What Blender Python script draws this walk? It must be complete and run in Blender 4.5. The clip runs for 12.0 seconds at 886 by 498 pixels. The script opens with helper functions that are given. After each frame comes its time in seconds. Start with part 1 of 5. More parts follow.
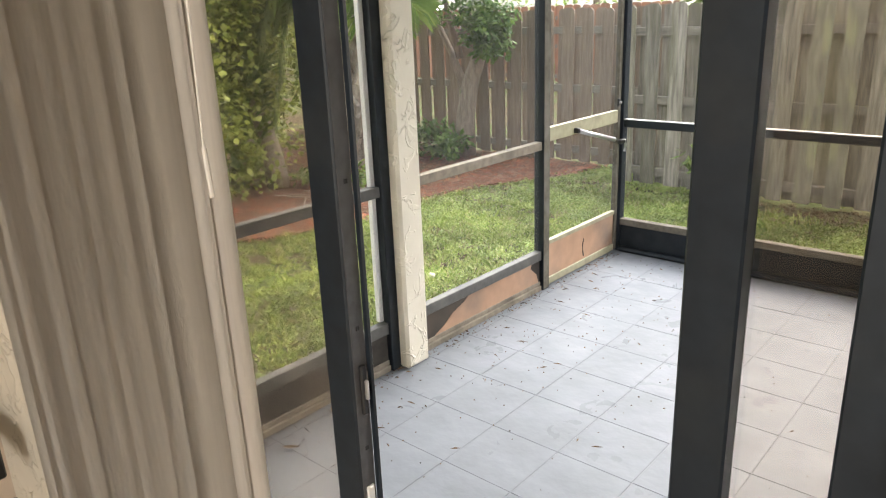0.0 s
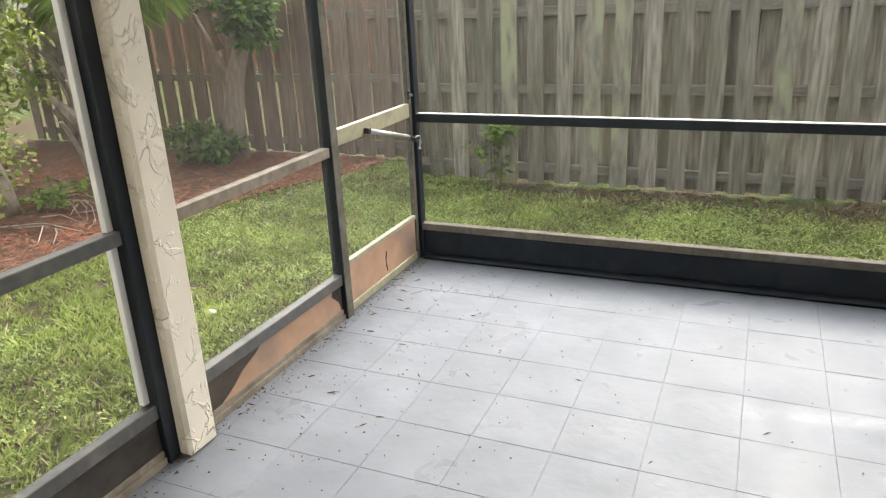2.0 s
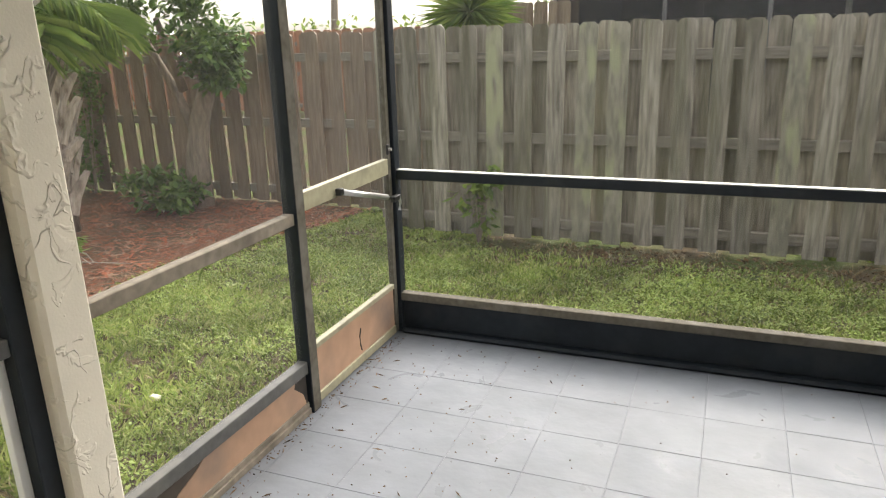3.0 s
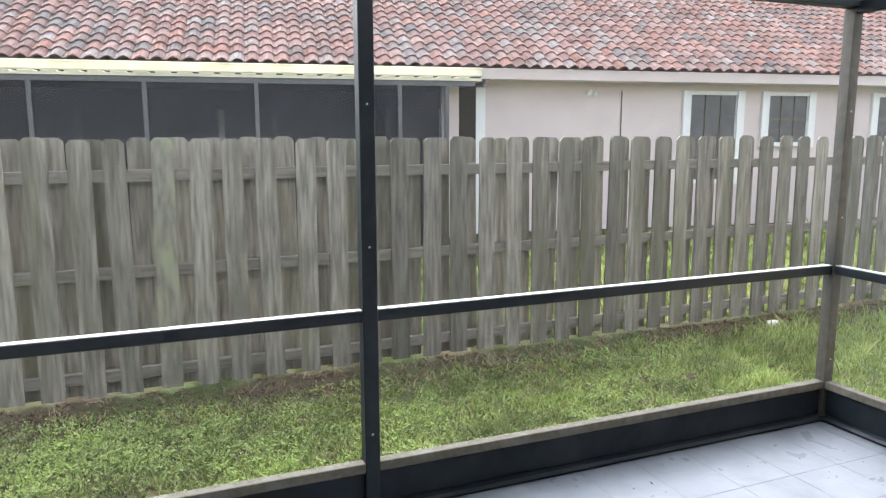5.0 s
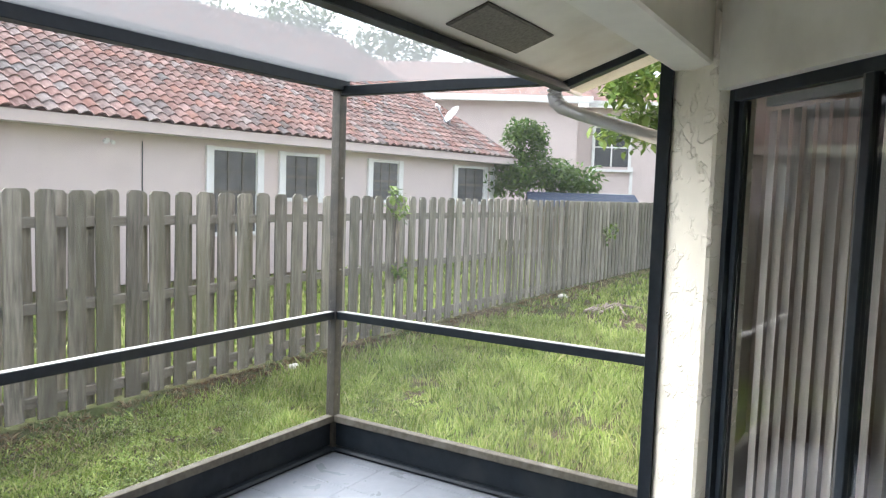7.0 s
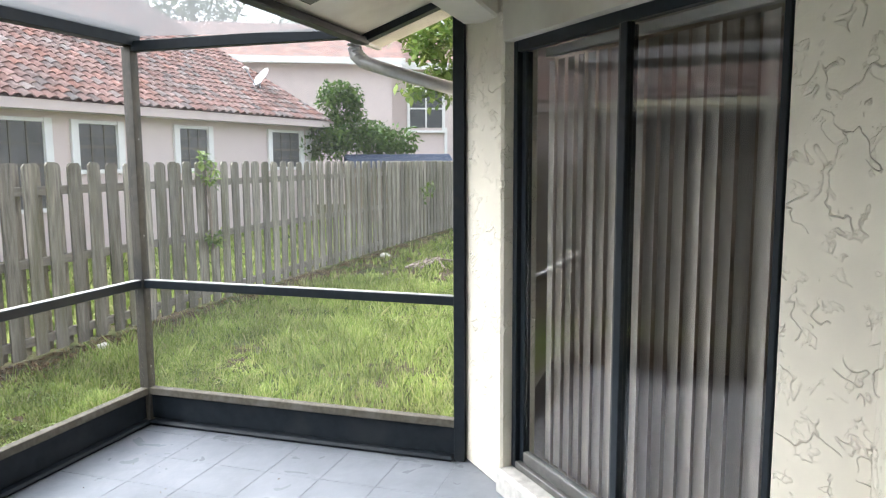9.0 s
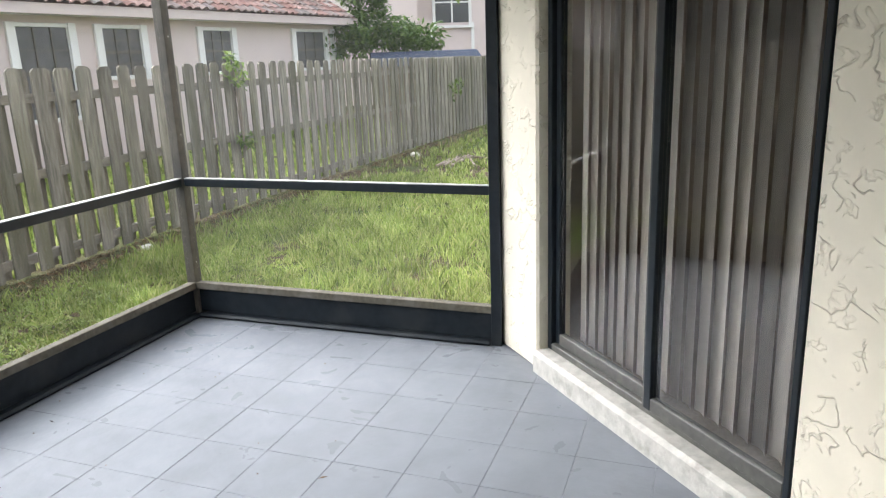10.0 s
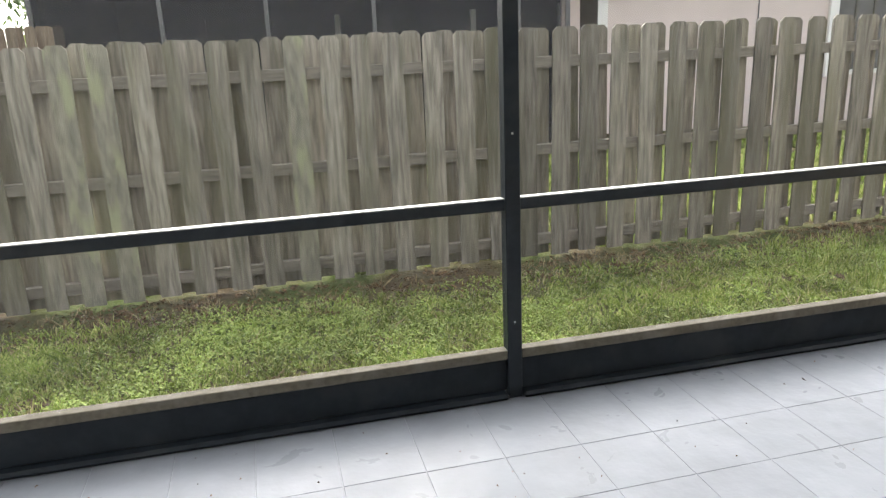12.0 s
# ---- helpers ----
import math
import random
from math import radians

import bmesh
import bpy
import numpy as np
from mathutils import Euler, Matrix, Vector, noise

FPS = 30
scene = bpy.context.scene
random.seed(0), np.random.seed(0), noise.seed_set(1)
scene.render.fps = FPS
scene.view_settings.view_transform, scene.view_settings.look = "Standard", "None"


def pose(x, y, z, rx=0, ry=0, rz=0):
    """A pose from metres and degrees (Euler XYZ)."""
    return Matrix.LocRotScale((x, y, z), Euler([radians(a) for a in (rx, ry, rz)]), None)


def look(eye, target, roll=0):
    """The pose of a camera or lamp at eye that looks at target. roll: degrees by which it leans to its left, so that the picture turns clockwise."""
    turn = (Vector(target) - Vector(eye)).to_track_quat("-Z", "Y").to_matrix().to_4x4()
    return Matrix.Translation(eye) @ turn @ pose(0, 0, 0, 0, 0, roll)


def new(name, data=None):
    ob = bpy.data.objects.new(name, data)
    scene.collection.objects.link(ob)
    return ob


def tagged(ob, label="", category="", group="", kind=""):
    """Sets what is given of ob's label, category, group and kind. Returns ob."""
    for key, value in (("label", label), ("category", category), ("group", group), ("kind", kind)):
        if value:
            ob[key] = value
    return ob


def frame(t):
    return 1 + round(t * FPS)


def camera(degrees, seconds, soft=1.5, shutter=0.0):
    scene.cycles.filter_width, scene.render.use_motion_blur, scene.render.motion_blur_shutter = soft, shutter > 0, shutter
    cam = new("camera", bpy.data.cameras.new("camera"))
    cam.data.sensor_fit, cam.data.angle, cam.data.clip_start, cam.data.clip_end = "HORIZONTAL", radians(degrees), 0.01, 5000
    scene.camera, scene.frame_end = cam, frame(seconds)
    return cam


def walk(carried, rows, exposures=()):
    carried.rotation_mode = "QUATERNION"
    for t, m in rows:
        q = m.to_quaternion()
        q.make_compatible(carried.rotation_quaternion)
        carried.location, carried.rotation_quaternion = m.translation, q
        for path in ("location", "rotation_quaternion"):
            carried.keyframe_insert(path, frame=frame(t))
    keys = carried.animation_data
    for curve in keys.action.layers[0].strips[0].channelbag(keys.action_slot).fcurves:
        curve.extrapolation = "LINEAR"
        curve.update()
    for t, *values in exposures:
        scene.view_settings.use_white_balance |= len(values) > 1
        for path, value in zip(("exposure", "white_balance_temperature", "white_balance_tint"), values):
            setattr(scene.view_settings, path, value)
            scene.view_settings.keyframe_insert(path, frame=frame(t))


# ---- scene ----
cam = camera(62.9, 12.0, 1.2)
PATH = [
    (0, (0.341, -0.218, 1.6), (-0.922, 1.201, 0.976), -2.3),
    (0.5, (0.31, -0.174, 1.589), (-0.894, 1.286, 0.943), -2.3),
    (1, (0.192, -0.06, 1.588), (-0.886, 1.485, 0.915), -2.3),
    (1.5, (0.036, 0.092, 1.591), (-0.858, 1.744, 0.902), -2.7),
    (2, (-0.052, 0.299, 1.573), (-0.822, 2.015, 0.892), -2.8),
    (2.5, (-0.143, 0.52, 1.578), (-0.861, 2.27, 0.928), -1.9),
    (3, (-0.308, 0.788, 1.573), (-1.022, 2.563, 0.99), -1.8),
    (3.2, (-0.353, 0.897, 1.586), (-1.028, 2.702, 1.049), -1.9),
    (4.8, (-0.059, 1.225, 1.629), (0.571, 3.097, 1.315), -0.1),
    (5, (-0.04, 1.288, 1.603), (0.718, 3.112, 1.292), -0.1),
    (5.5, (-0.028, 1.252, 1.606), (1.057, 2.903, 1.293), 0.2),
    (6, (-0.035, 1.232, 1.618), (1.316, 2.676, 1.317), 0.6),
    (6.5, (-0.04, 1.214, 1.614), (1.515, 2.443, 1.346), 1.1),
    (7, (-0.039, 1.176, 1.65), (1.662, 2.217, 1.497), 1.9),
    (7.2, (-0.045, 1.168, 1.675), (1.698, 2.147, 1.612), 2.5),
    (8.8, (-0.097, 1.078, 1.612), (1.792, 1.714, 1.444), 0.3),
    (9, (-0.091, 1.072, 1.59), (1.801, 1.672, 1.348), -0.3),
    (9.5, (-0.111, 1.069, 1.563), (1.772, 1.617, 1.172), -1.4),
    (10, (-0.144, 1.088, 1.539), (1.673, 1.754, 1.032), -2.1),
    (10.5, (-0.159, 1.16, 1.508), (1.467, 2.169, 0.929), -2.4),
    (11, (-0.198, 1.205, 1.498), (1.127, 2.578, 0.899), -2.9),
    (11.5, (-0.227, 1.282, 1.499), (0.695, 2.957, 0.911), -3.1),
    (12, (-0.158, 1.353, 1.515), (0.291, 3.222, 0.964), -2.4),
]
walk(cam, [(t, look(eye, target, roll)) for t, eye, target, roll in PATH], [(0, 2.62, 6650, 10), (1.5, 2.52, 6750, 10), (2.5, 2.16, 6900, 10), (3, 2.12, 7000, 10), (5, 2.55, 6050, 10), (7, 2.52, 6100, 10), (9.5, 2.45, 6150, 10), (10.5, 2.22, 6500, 10), (12, 2.38, 6650, 10)])

# ---- light ----
world = bpy.data.worlds.new("sky")
scene.world = world
world.use_nodes = True
wn = world.node_tree.nodes
sky_tex = wn.new("ShaderNodeTexSky")
sky_tex.sky_type = "NISHITA"
sky_tex.sun_disc = False
sky_tex.sun_elevation, sky_tex.sun_rotation = radians(42), radians(4)
sky_tex.dust_density, sky_tex.air_density = 4.0, 1.0
haze = wn.new("ShaderNodeHueSaturation")
haze.inputs["Saturation"].default_value = 0.25
world.node_tree.links.new(sky_tex.outputs[0], haze.inputs["Color"])
world.node_tree.links.new(haze.outputs[0], wn["Background"].inputs[0])
wn["Background"].inputs[1].default_value = 0.135
sun = new("sun", bpy.data.lights.new("sun", "SUN"))
sun.data.energy, sun.data.angle, sun.data.color = 1.2, radians(120), (1, 0.97, 0.92)
sun.matrix_world = look((0, 36, 34), (0, 0, 0))


# area lamp in an unseen, added rear window, to light the blinds' room side
day = new("unseen_window_lamp", bpy.data.lights.new("unseen_window_lamp", "AREA"))
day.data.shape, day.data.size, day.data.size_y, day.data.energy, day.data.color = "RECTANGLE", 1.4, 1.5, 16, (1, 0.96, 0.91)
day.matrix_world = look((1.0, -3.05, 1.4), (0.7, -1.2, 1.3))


# ---- materials ----
def material(name, color, rough=0.6, metal=0.0, grain=20.0, vary=0.12, bump=0.0, bump_scale=60.0, stain=None, stain_scale=1.5,
             stain_at=(0.5, 0.7), stretch=(1, 1, 1), per_piece=0.0, spec=0.5, rough_vary=0.0):
    """A surface with fine grain, a second colour in larger stains, a shift from piece to piece, and fine relief."""
    m = bpy.data.materials.new(name)
    m.use_nodes = True
    n, li = m.node_tree.nodes, m.node_tree.links
    b = n["Principled BSDF"]
    b.inputs["Roughness"].default_value, b.inputs["Metallic"].default_value = rough, metal
    b.inputs["Specular IOR Level"].default_value = spec
    co = n.new("ShaderNodeTexCoord")
    mp = n.new("ShaderNodeMapping")
    mp.inputs["Scale"].default_value = stretch
    geo = n.new("ShaderNodeNewGeometry")
    li.new(geo.outputs["Position"], mp.inputs["Vector"])
    no = n.new("ShaderNodeTexNoise")
    no.inputs["Scale"].default_value, no.inputs["Detail"].default_value = grain, 5
    li.new(mp.outputs[0], no.inputs["Vector"])
    dark, light = [c * (1 - vary) for c in color], [min(1, c * (1 + vary)) for c in color]
    ramp = n.new("ShaderNodeValToRGB")
    ramp.color_ramp.elements[0].color, ramp.color_ramp.elements[1].color = (*dark, 1), (*light, 1)
    ramp.color_ramp.elements[0].position, ramp.color_ramp.elements[1].position = 0.3, 0.7
    li.new(no.outputs["Fac"], ramp.inputs[0])
    out = ramp.outputs[0]
    if stain:
        n2 = n.new("ShaderNodeTexNoise")
        n2.inputs["Scale"].default_value, n2.inputs["Detail"].default_value = stain_scale, 6
        li.new(mp.outputs[0], n2.inputs["Vector"])
        r2 = n.new("ShaderNodeMapRange")
        r2.inputs[1].default_value, r2.inputs[2].default_value = stain_at
        li.new(n2.outputs["Fac"], r2.inputs[0])
        mix = n.new("ShaderNodeMix")
        mix.data_type = "RGBA"
        mix.inputs[7].default_value = (*stain, 1)
        li.new(r2.outputs[0], mix.inputs[0])
        li.new(out, mix.inputs[6])
        out = mix.outputs[2]
    if per_piece:
        ob_info = n.new("ShaderNodeObjectInfo")
        r3 = n.new("ShaderNodeMapRange")
        r3.inputs[3].default_value, r3.inputs[4].default_value = 1 - per_piece, 1 + per_piece
        li.new(ob_info.outputs["Random"], r3.inputs[0])
        hv = n.new("ShaderNodeHueSaturation")
        li.new(r3.outputs[0], hv.inputs["Value"])
        li.new(out, hv.inputs["Color"])
        out = hv.outputs[0]
    li.new(out, b.inputs["Base Color"])
    if rough_vary:
        n5 = n.new("ShaderNodeTexNoise")
        n5.inputs["Scale"].default_value, n5.inputs["Detail"].default_value, n5.inputs["Distortion"].default_value = 5.0, 6, 1.5
        li.new(mp.outputs[0], n5.inputs["Vector"])
        r5 = n.new("ShaderNodeMapRange")
        r5.inputs[1].default_value, r5.inputs[2].default_value = 0.3, 0.7
        r5.inputs[3].default_value, r5.inputs[4].default_value = rough - rough_vary, rough + rough_vary
        li.new(n5.outputs["Fac"], r5.inputs[0])
        li.new(r5.outputs[0], b.inputs["Roughness"])
    if bump:
        n4 = n.new("ShaderNodeTexNoise")
        n4.inputs["Scale"].default_value, n4.inputs["Detail"].default_value = bump_scale, 4
        li.new(mp.outputs[0], n4.inputs["Vector"])
        bp = n.new("ShaderNodeBump")
        bp.inputs["Strength"].default_value, bp.inputs["Distance"].default_value = 1.0, bump
        li.new(n4.outputs["Fac"], bp.inputs["Height"])
        li.new(bp.outputs[0], b.inputs["Normal"])
    return m


def sheer(name, color, cover, soft=0.0):
    """Insect mesh: threads that cover a part of the view, and open air between them; soft lets daylight glow through the threads."""
    m = bpy.data.materials.new(name)
    m.use_nodes = True
    n, li = m.node_tree.nodes, m.node_tree.links
    n.remove(n["Principled BSDF"])
    tr, di, mix = n.new("ShaderNodeBsdfTransparent"), n.new("ShaderNodeBsdfDiffuse"), n.new("ShaderNodeMixShader")
    di.inputs[0].default_value = (*color, 1)
    mix.inputs[0].default_value = cover
    li.new(tr.outputs[0], mix.inputs[1])
    thread = di.outputs[0]
    if soft:
        tl, m2 = n.new("ShaderNodeBsdfTranslucent"), n.new("ShaderNodeMixShader")
        tl.inputs[0].default_value = (*color, 1)
        m2.inputs[0].default_value = soft
        li.new(di.outputs[0], m2.inputs[1])
        li.new(tl.outputs[0], m2.inputs[2])
        thread = m2.outputs[0]
    li.new(thread, mix.inputs[2])
    li.new(mix.outputs[0], n["Material Output"].inputs[0])
    return m


def glassy(name, tint, rough=0.0):
    m = bpy.data.materials.new(name)
    m.use_nodes = True
    b = m.node_tree.nodes["Principled BSDF"]
    b.inputs["Base Color"].default_value = (*tint, 1)
    b.inputs["Transmission Weight"].default_value = 1.0
    b.inputs["Roughness"].default_value, b.inputs["IOR"].default_value = rough, 1.45
    return m


def trowelled(name, color, second):
    """Painted stucco: fine sand, and the curling ridges that a trowel leaves."""
    m = material(name, color, 0.7, 0, 7, 0.05, stain=second, stain_scale=1.1, stain_at=(0.55, 0.85))
    n, li = m.node_tree.nodes, m.node_tree.links
    geo = n.new("ShaderNodeNewGeometry")

    def noise_at(scale, detail, distort):
        t = n.new("ShaderNodeTexNoise")
        t.inputs["Scale"].default_value, t.inputs["Detail"].default_value, t.inputs["Distortion"].default_value = scale, detail, distort
        li.new(geo.outputs["Position"], t.inputs["Vector"])
        return t.outputs["Fac"]

    def calc(op, a, b):
        k = n.new("ShaderNodeMath")
        k.operation = op
        for i, v in enumerate((a, b)):
            if isinstance(v, float):
                k.inputs[i].default_value = v
            else:
                li.new(v, k.inputs[i])
        return k.outputs[0]

    def span(v, a, b, c, d):
        k = n.new("ShaderNodeMapRange")
        li.new(v, k.inputs[0])
        for i, q in enumerate((a, b, c, d)):
            k.inputs[i + 1].default_value = q
        return k.outputs[0]

    line = span(calc("ABSOLUTE", calc("SUBTRACT", noise_at(9.0, 2.5, 0.5), 0.5), 0.0), 0.0, 0.021, 1.0, 0.0)
    where = span(noise_at(7.0, 3.0, 0.0), 0.47, 0.54, 0.0, 1.0)
    flat = span(noise_at(14.0, 3.0, 0.6), 0.6, 0.64, 0.0, 0.5)
    height = calc("ADD", calc("ADD", calc("MULTIPLY", line, where), flat), calc("MULTIPLY", noise_at(120.0, 3.0, 0.0), 0.12))
    bp = n.new("ShaderNodeBump")
    bp.inputs["Strength"].default_value, bp.inputs["Distance"].default_value = 1.0, 0.0065
    li.new(height, bp.inputs["Height"])
    li.new(bp.outputs[0], n["Principled BSDF"].inputs["Normal"])
    return m


def islands(name, colors, rough=0.6, translucent=0.0, shift=0.15, spec=0.25):
    """A colour of its own for each leaf, blade, chip or tile of one mesh."""
    m = bpy.data.materials.new(name)
    m.use_nodes = True
    n, li = m.node_tree.nodes, m.node_tree.links
    b = n["Principled BSDF"]
    b.inputs["Roughness"].default_value, b.inputs["Specular IOR Level"].default_value = rough, spec
    geo = n.new("ShaderNodeNewGeometry")
    ramp = n.new("ShaderNodeValToRGB")
    els = ramp.color_ramp.elements
    while len(els) < len(colors):
        els.new(0.5)
    for i, c in enumerate(colors):
        els[i].position, els[i].color = i / max(1, len(colors) - 1), (*c, 1)
    li.new(geo.outputs["Random Per Island"], ramp.inputs[0])
    no = n.new("ShaderNodeTexNoise")
    no.inputs["Scale"].default_value = 2.3
    li.new(geo.outputs["Position"], no.inputs["Vector"])
    sp = n.new("ShaderNodeMapRange")
    sp.inputs[1].default_value, sp.inputs[2].default_value = 0.3, 0.7
    sp.inputs[3].default_value, sp.inputs[4].default_value = 1 - shift, 1 + shift
    li.new(no.outputs["Fac"], sp.inputs[0])
    hv = n.new("ShaderNodeHueSaturation")
    li.new(sp.outputs[0], hv.inputs["Value"])
    li.new(ramp.outputs[0], hv.inputs["Color"])
    li.new(hv.outputs[0], b.inputs["Base Color"])
    if translucent:
        tl, mix = n.new("ShaderNodeBsdfTranslucent"), n.new("ShaderNodeMixShader")
        li.new(hv.outputs[0], tl.inputs[0])
        mix.inputs[0].default_value = translucent
        li.new(b.outputs[0], mix.inputs[1])
        li.new(tl.outputs[0], mix.inputs[2])
        li.new(mix.outputs[0], n["Material Output"].inputs[0])
    return m


M_FRAME = material("bronze_aluminium", (0.011, 0.016, 0.022), 0.42, 0.0, 30, 0.2, stain=(0.024, 0.028, 0.03), stain_scale=6, stain_at=(0.55, 0.8), spec=0.3)
M_CAP2 = material("faded_brown_paint", (0.235, 0.205, 0.165), 0.75, 0, 25, 0.2, stain=(0.13, 0.112, 0.092), stain_scale=5, spec=0.2)
M_SILL = material("chipped_sill", (0.46, 0.45, 0.42), 0.7, 0, 20, 0.15, bump=0.006, bump_scale=30, stain=(0.34, 0.33, 0.3), stain_scale=14, stain_at=(0.55, 0.7))
M_CAP = material("weathered_bronze", (0.115, 0.106, 0.085), 0.8, 0.0, 40, 0.2, stain=(0.16, 0.15, 0.13), stain_scale=9, spec=0.15)
# paints the sky's shine on the rail tops; also colours a latch knob
M_PALEALU = material("pale_aluminium", (0.36, 0.36, 0.345), 0.5, 0.0, 30, 0.15, stain=(0.2, 0.2, 0.19), stain_scale=8)
M_GREYRAIL = material("grey_bronze_rail", (0.085, 0.085, 0.08), 0.45, 0, 30, 0.2, stain=(0.14, 0.135, 0.12), stain_scale=7)
M_KICK = material("kick_panel_paint", (0.014, 0.019, 0.025), 0.5, 0, 15, 0.25, stain=(0.026, 0.031, 0.036), stain_scale=4, spec=0.2)
M_KICKBROWN = material("worn_brown_panel", (0.05, 0.045, 0.04), 0.6, 0, 15, 0.25, stain=(0.09, 0.075, 0.06), stain_scale=3, spec=0.2)
M_TAN = material("bare_tan_panel", (0.42, 0.26, 0.17), 0.6, 0, 12, 0.1, stain=(0.17, 0.14, 0.12), stain_scale=1.6, stain_at=(0.52, 0.68))
M_FLOOR = material("grey_floor_paint", (0.187, 0.202, 0.23), 0.38, 0, 4, 0.09, rough_vary=0.13, spec=0.11, bump=0.006, bump_scale=7, stain=(0.172, 0.186, 0.21), stain_scale=2.2, stain_at=(0.5, 0.8), per_piece=0.02)
M_GROUT = material("painted_joint", (0.19, 0.205, 0.23), 0.6, 0, 30, 0.2)
M_STUCCO = trowelled("cream_stucco", (0.76, 0.71, 0.595), (0.69, 0.635, 0.515))
M_SOFFIT = material("soffit_paint", (0.72, 0.69, 0.6), 0.7, 0, 6, 0.05, stain=(0.58, 0.54, 0.45), stain_scale=2)
M_PICKET = material("weathered_cedar", (0.25, 0.23, 0.195), 0.9, 0, 3, 0.42, bump=0.003, bump_scale=20, stretch=(12, 12, 1.2), stain=(0.135, 0.13, 0.085), stain_scale=0.5, stain_at=(0.45, 0.72), per_piece=0.34, spec=0.2)
M_LICHEN = material("lichened_cedar", (0.27, 0.255, 0.205), 0.9, 0, 3, 0.3, bump=0.004, bump_scale=25, stretch=(10, 10, 2.5), stain=(0.36, 0.37, 0.24), stain_scale=1.2, stain_at=(0.47, 0.62))
M_POST = material("faded_bronze_post", (0.075, 0.068, 0.056), 0.6, 0, 30, 0.2, stain=(0.035, 0.035, 0.034), stain_scale=5, stain_at=(0.5, 0.7))
M_RAILWOOD = material("fence_rail_wood", (0.2, 0.18, 0.15), 0.85, 0, 5, 0.3, stretch=(1, 10, 10))
M_BROWNFENCE = material("brown_fence_board", (0.2, 0.155, 0.115), 0.85, 0, 3, 0.25, stretch=(14, 14, 1.2), per_piece=0.2)
M_SOIL = material("lawn_soil", (0.075, 0.058, 0.036), 0.95, 0, 25, 0.6, bump=0.02, bump_scale=30, stain=(0.06, 0.08, 0.025), stain_scale=1.2, stain_at=(0.4, 0.6), spec=0.05)
M_MULCH = material("red_mulch", (0.12, 0.062, 0.042), 0.95, 0, 40, 0.5, bump=0.01, bump_scale=45, stain=(0.085, 0.065, 0.045), stain_scale=1.3, stain_at=(0.42, 0.6), spec=0.1)
M_HOUSE = material("pink_beige_stucco", (0.65, 0.56, 0.535), 0.85, 0, 3, 0.05, stain=(0.63, 0.53, 0.5), stain_scale=0.5)
M_WHITE = material("white_paint", (0.78, 0.78, 0.76), 0.55, 0, 5, 0.04)
M_ROOF = material("clay_roof_tile", (0.19, 0.105, 0.085), 0.8, 0, 2.0, 0.35, stain=(0.12, 0.1, 0.09), stain_scale=2.5, stain_at=(0.5, 0.72))
M_DARK = material("dark_room", (0.02, 0.02, 0.022), 0.8, 0, 3, 0.2)
M_GLASS = glassy("door_glass", (0.98, 0.99, 0.985))
M_TINTED = glassy("bronze_tinted_glass", (0.8, 0.73, 0.65))
M_BLIND = material("vinyl_blind", (0.84, 0.79, 0.72), 0.5, 0, 4, 0.04, bump=0.001, bump_scale=80, stretch=(30, 30, 1))
n_, l_ = M_BLIND.node_tree.nodes, M_BLIND.node_tree.links
tl_, mx_ = n_.new("ShaderNodeBsdfTranslucent"), n_.new("ShaderNodeMixShader")
tl_.inputs[0].default_value, mx_.inputs[0].default_value = (0.72, 0.66, 0.58, 1), 0.15
l_.new(n_["Principled BSDF"].outputs[0], mx_.inputs[1])
l_.new(tl_.outputs[0], mx_.inputs[2])
l_.new(mx_.outputs[0], n_["Material Output"].inputs[0])
M_WALLIN = material("interior_wall_paint", (0.6, 0.5, 0.4), 0.8, 0, 5, 0.03)
M_CARPET = material("beige_floor", (0.4, 0.35, 0.29), 0.9, 0, 60, 0.15)
M_STEEL = material("galvanised_metal", (0.5, 0.5, 0.5), 0.35, 0.8, 30, 0.1)
M_LEAF = islands("leaf", [(0.04, 0.09, 0.02), (0.09, 0.165, 0.035), (0.16, 0.25, 0.06)], 0.5, 0.3)
M_LEAF_LIGHT = islands("light_leaf", [(0.08, 0.14, 0.03), (0.16, 0.25, 0.05), (0.26, 0.33, 0.08)], 0.5, 0.35)
M_GRASS = islands("grass_blade", [(0.09, 0.13, 0.03), (0.29, 0.37, 0.09), (0.16, 0.22, 0.055), (0.42, 0.5, 0.16), (0.48, 0.47, 0.22), (0.31, 0.42, 0.1), (0.13, 0.19, 0.045)], 0.5, 0.42, 0.35, 0.15)
M_CLOVER = islands("broadleaf_weed", [(0.12, 0.17, 0.04), (0.2, 0.28, 0.065), (0.28, 0.37, 0.09), (0.34, 0.42, 0.13)], 0.5, 0.25, 0.3)
M_STRAW = islands("dead_grass", [(0.28, 0.22, 0.13), (0.4, 0.33, 0.2), (0.16, 0.12, 0.08)], 0.8)
M_CHIPS = islands("mulch_chip", [(0.26, 0.08, 0.045), (0.33, 0.125, 0.07), (0.13, 0.06, 0.04), (0.3, 0.2, 0.14), (0.2, 0.075, 0.045), (0.16, 0.11, 0.075)], 0.9, 0, 0.3, 0.1)
M_TILES = islands("barrel_tile", [(0.2, 0.118, 0.102), (0.24, 0.165, 0.15), (0.19, 0.112, 0.098), (0.135, 0.125, 0.122), (0.23, 0.125, 0.102), (0.2, 0.178, 0.17), (0.2, 0.122, 0.106)], 0.95, 0, 0.28, 0.12)
M_LITTER = islands("dry_litter", [(0.08, 0.05, 0.03), (0.2, 0.12, 0.06), (0.03, 0.025, 0.02)], 0.8)
M_OLIVE = material("faded_olive_paint", (0.33, 0.31, 0.21), 0.55, 0, 30, 0.12, stain=(0.22, 0.21, 0.15), stain_scale=6)
